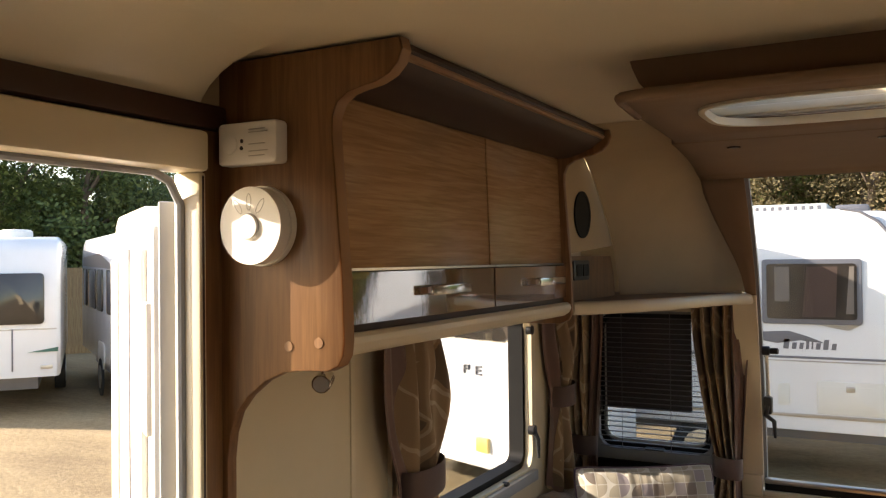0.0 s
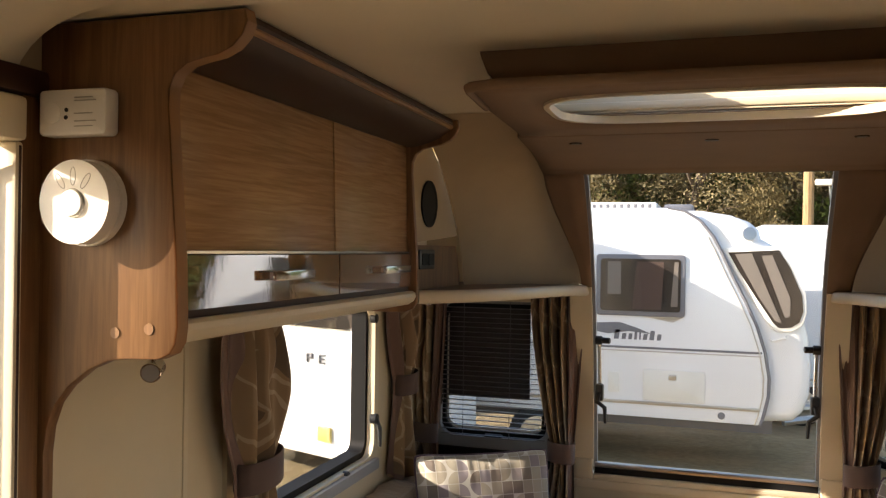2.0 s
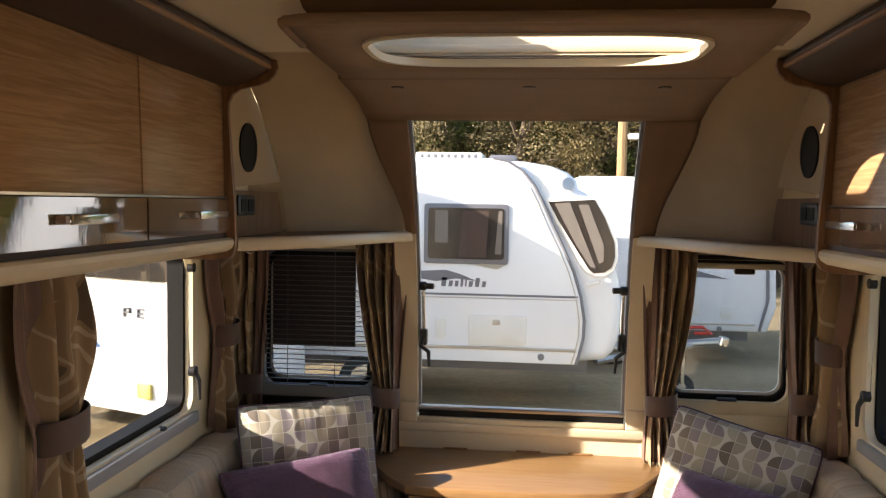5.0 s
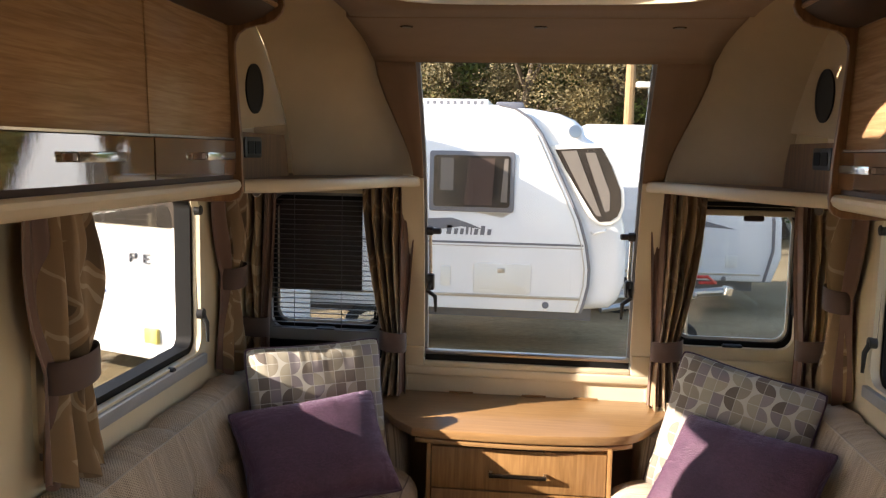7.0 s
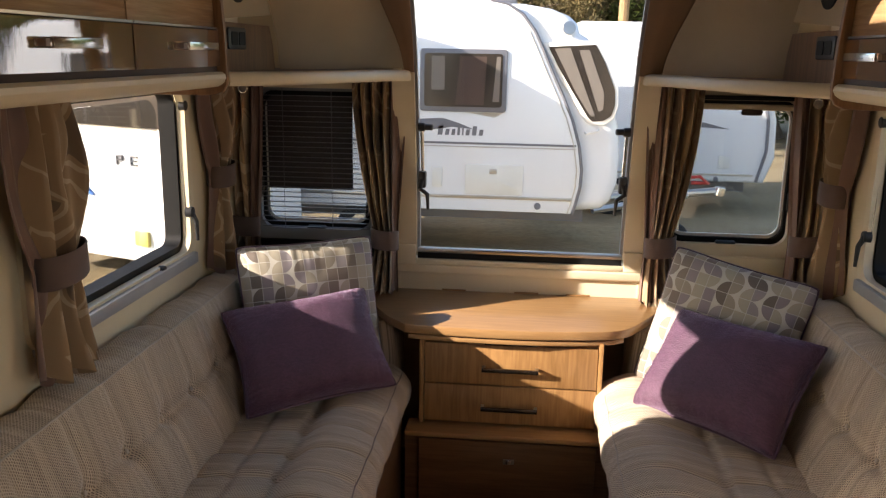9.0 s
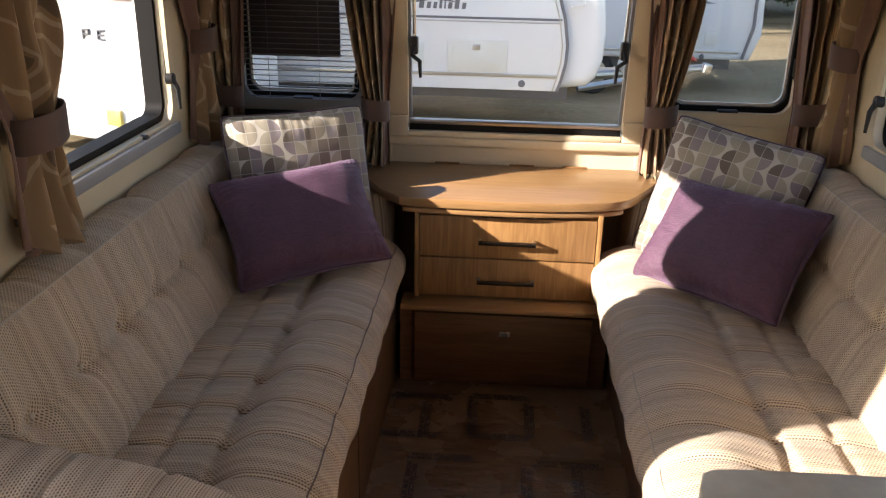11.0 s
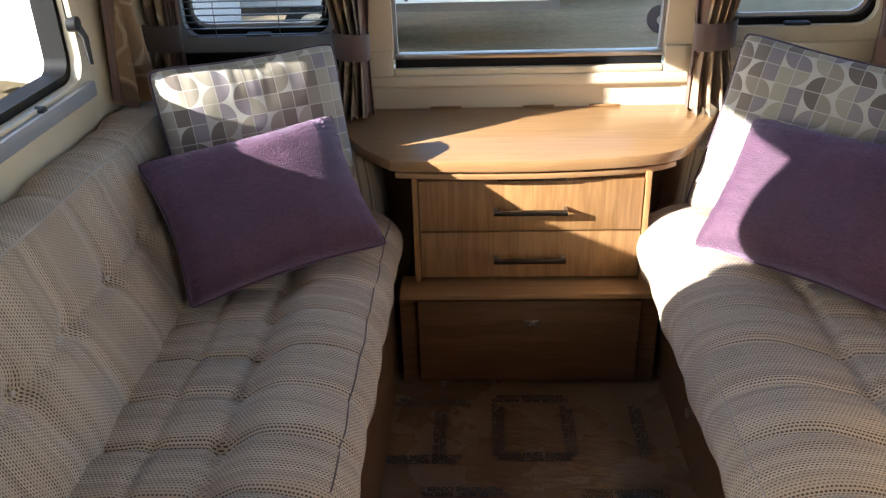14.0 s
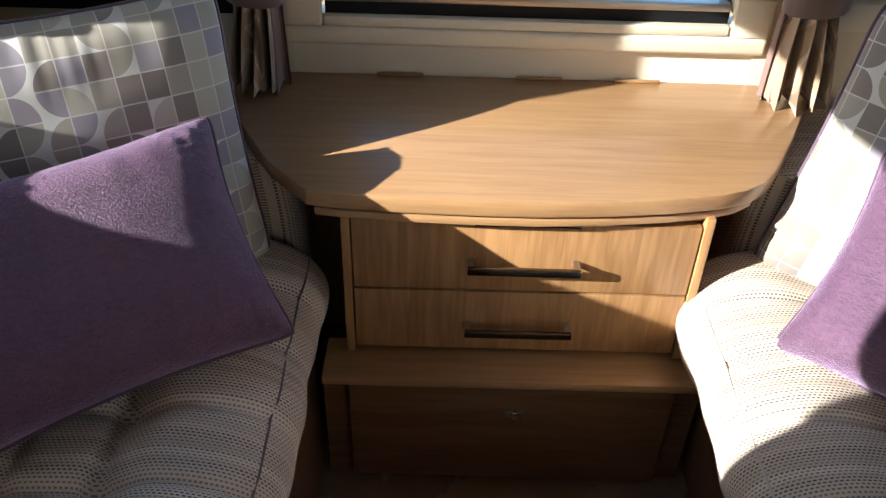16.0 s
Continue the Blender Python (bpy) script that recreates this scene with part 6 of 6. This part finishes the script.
def caravan_end():
    t = thing("caravan", "white caravan end with two dark windows and green stripe", "caravan", "parked caravans")
    t.matrix_world = pose(-10.0, 4.9, 0, 0, 0, 51.5)
    body = [(0.0, 0.06), (-0.02, 0.6), (0.03, 1.3), (0.10, 1.75), (0.22, 1.92), (0.6, 1.98), (5.0, 1.98), (5.0, 0.06)]
    part("body", prism([(a, b) for a, b in body], "x", -2.2, 0.0, 0.06, 3), VAN_WHITE, t, smooth=60)
    for x0, x1 in ((-0.80, -0.20), (-1.40, -0.84), (-2.04, -1.44)):
        w = part("window", prism(rounded(x0, x1, 0.78, 1.47, 0.06), "y", -0.055, 0.1, 0.01), VAN_PANE, t)
    part("stripe", box(-2.15, -0.05, -0.02, 0.1, 0.70, 0.72, 0.004), STEEL, t)
    part("stripe", prism([(-0.03, 0.46), (-0.40, 0.40), (-0.03, 0.40)], "y", -0.04, 0.05), VAN_GREEN, t)
    part("seam", box(-0.60, -0.58, -0.025, 0.1, 0.15, 0.72, 0.004), VAN_GREY, t)
    part("number_plate", box(-1.4, -0.95, -0.05, 0.0, 0.05, 0.16, 0.006), WHITE, t)
    part("lamp", box(-0.25, -0.1, -0.035, 0.0, 0.17, 0.22, 0.006), STEEL, t)
    part("roof_vent", disc((-0.6, 0.9, 1.97), (0, 0, 1), 0.22, 0.12, 20, 0.06), WHITE, t)
    part("roof_vent", box(-1.6, -1.0, 1.0, 1.5, 1.96, 2.08, 0.03), WHITE, t)
    part("chassis", box(-1.9, -0.3, 0.4, 4.6, -0.15, 0.07), VAN_GREY, t)
    wheel(t, (-0.15, 2.6, GROUND + 0.29), (1, 0, 0))
    wheel(t, (-2.05, 2.6, GROUND + 0.29), (-1, 0, 0))


caravan_end()


def caravan_side():
    t = thing("caravan", "white caravan side with row of brown windows", "caravan", "parked caravans")
    a, b = Vector((-9.3, 5.25, 0)), Vector((-13.3, 7.85, 0))
    t.matrix_world = spread((a.x, a.y, 0), b - a, (0, 0, 1))
    # x runs along the side, y up, z out of it
    prof = [(-1.0, 0.05), (-1.0, 1.85), (-0.8, 2.02), (4.2, 2.02), (4.62, 1.85), (4.75, 1.2), (4.7, 0.05)]
    part("body", prism(prof, "z", 0.0, 2.1, 0.05, 3), VAN_WHITE, t, smooth=60)
    for x0, x1 in ((0.1, 0.9), (1.5, 2.1), (2.4, 3.4), (3.7, 4.3)):
        part("window", prism(rounded(x0, x1, 0.85, 1.5, 0.06), "z", 0.0, -0.03, 0.008), VAN_PANE, t)
    part("swoosh", prism([(0.0, 1.5), (4.4, 1.55), (4.4, 1.7), (2.0, 1.75)], "z", 0.0, -0.006), PANE_PALE, t)
    part("arch", prism(rounded(1.3, 2.1, -0.02, 0.38, 0.15), "z", 0.0, -0.02, 0.005), WHITE, t)
    w = part("wheel", disc((1.7, GROUND + 0.29, 0.0), (0, 0, -1), 0.29, 0.03, 24, 0.01), TYRE, t)
    part("rim", disc((1.7, GROUND + 0.29, -0.03), (0, 0, -1), 0.18, 0.006, 20, 0.002), STEEL, w)
    part("chassis", box(-0.6, 4.4, -0.2, 0.06, 0.2, 1.8), VAN_GREY, t)


caravan_side()

# fence behind the yard
fence = thing("fence", "weathered close-boarded timber fence", "fence")
fa, fb = Vector((-13.0, 15.0, 0)), Vector((-23.0, 0.0, 0))
n = 120
board = None
for k in range(n):
    p = fa.lerp(fb, k / n)
    ang = math.atan2((fb - fa).y, (fb - fa).x)
    m = Matrix.Translation((p.x, p.y, GROUND)) @ Matrix.Rotation(ang, 4, "Z")
    if board is None:
        board = part("board", box(0, 0.147, -0.01, 0.01, 0, 1.95), TIMBER, fence, smooth=0)
        board.matrix_local = m
    else:
        o = new("board", board.data)
        o.parent = fence
        o.matrix_local = m

# ---- trees ----
def tree(seed, height, width, leaves, foliage=None, fine=1.0, label="dense green broadleaf tree in a hedge line"):
    rnd = random.Random(seed)
    t = thing("tree", label, "tree", "hedge trees")
    path = [Vector((0, 0, 0))]
    for k in range(5):
        path.append(path[-1] + Vector((rnd.uniform(-0.2, 0.2), rnd.uniform(-0.2, 0.2), height * 0.15)))
    bm = tube(path, [0.20, 0.17, 0.14, 0.11, 0.08, 0.04], 8)
    tips = []
    for k in range(9):
        q = path[1 + k % 5]
        a = rnd.uniform(0, 6.28)
        e = q + Vector((math.cos(a) * width * 0.35, math.sin(a) * width * 0.35, rnd.uniform(0.4, 1.6)))
        tube([q, q.lerp(e, 0.5) + Vector((0, 0, 0.15)), e], [0.06, 0.04, 0.015], 6, bm=bm)
        tips.append(e)
    part("trunk", bm, BARK, t)
    clumps = [(Vector((rnd.gauss(0, width * 0.26), rnd.gauss(0, width * 0.26), height * rnd.uniform(0.10, 0.97))), rnd.uniform(0.35, 0.8)) for _ in range(30)] + [(e, 0.7) for e in tips]
    verts, faces = [], []
    for _ in range(leaves):
        c, r = rnd.choice(clumps)
        d = Vector((rnd.gauss(0, 1), rnd.gauss(0, 1), rnd.gauss(0, 0.8)))
        d = d.normalized() * r * rnd.random() ** 0.4
        p = c + d
        if p.z < 0.05:
            continue
        u = Vector((rnd.gauss(0, 1), rnd.gauss(0, 1), rnd.gauss(0, 1))).normalized()
        v = u.orthogonal().normalized()
        sz = rnd.uniform(0.035, 0.085) * fine
        i = len(verts)
        verts += [p - u * sz, p + v * sz * 0.5, p + u * sz, p - v * sz * 0.5]
        faces.append((i, i + 1, i + 2, i + 3))
    me = bpy.data.meshes.new("crown")
    me.from_pydata([tuple(v) for v in verts], [], faces)
    me.materials.append(foliage or FOLIAGE)
    o = new("crown", me)
    o.parent = t
    return t


kinds = [tree(1, 5.2, 3.0, 15000), tree(2, 4.4, 3.2, 15000), tree(3, 6.0, 3.2, 15000)]
rnd = random.Random(11)
spots = [(-15.5 - 0.62 * k * 1.5, 14.0 - 1.25 * k * 1.2, 0, 1.0) for k in range(11)]
spots += [(-9.0 + 1.9 * k, 18.5 + rnd.uniform(-1, 1.5), 0, 1.0) for k in range(13)]
spots += [(-8.0 + 2.3 * k, 22.0 + rnd.uniform(-1, 1), 0, 1.2) for k in range(10)]
spots += [(-17 - 0.9 * k * 1.5, 17.0 - 1.3 * k * 1.3, 0, 1.15) for k in range(9)]
for k, (x, y, z, sc) in enumerate(spots):
    m = pose(x, y, GROUND, 0, 0, rnd.uniform(0, 360)) @ Matrix.Scale(sc * rnd.uniform(0.9, 1.12), 4)
    if k < 3:
        kinds[k].matrix_world = m
    else:
        o = copy_thing(kinds[k % 3], Matrix.Identity(4))
        o.matrix_world = m

russet = tree(4, 5.6, 3.2, 30000, FOLIAGE_BROWN, 0.62, "brownish early-autumn broadleaf tree behind the yard")
for k, (x, y, turn, sc) in enumerate(((-0.2, 16.6, 20, 1.0), (1.0, 17.4, 140, 1.1), (2.1, 16.4, 250, 0.95), (-2.6, 17.3, 310, 0.9))):
    m = pose(x, y, GROUND, 0, 0, turn) @ Matrix.Scale(sc, 4)
    if k == 0:
        russet.matrix_world = m
    else:
        o = copy_thing(russet, Matrix.Identity(4))
        o.matrix_world = m

pole = thing("utility_pole", "wooden utility pole with stay wires and lamp", "pole", at=(1.75, 14.0, GROUND))
part("post", tube([(0, 0, 0), (0, 0, 2.5), (0.02, 0, 6.5)], [0.11, 0.10, 0.08], 10), TIMBER, pole)
part("lamp_head", box(0.1, 0.55, -0.1, 0.1, 3.3, 3.42, 0.04), WHITE, pole)
part("stay_wire", tube([(0.45, 0, 3.3), (0.9, 0, 1.0)], 0.02, 5), STEEL, pole)
part("stay_wire", tube([(0.35, 0, 3.3), (0.65, 0, 1.0)], 0.02, 5), STEEL, pole)
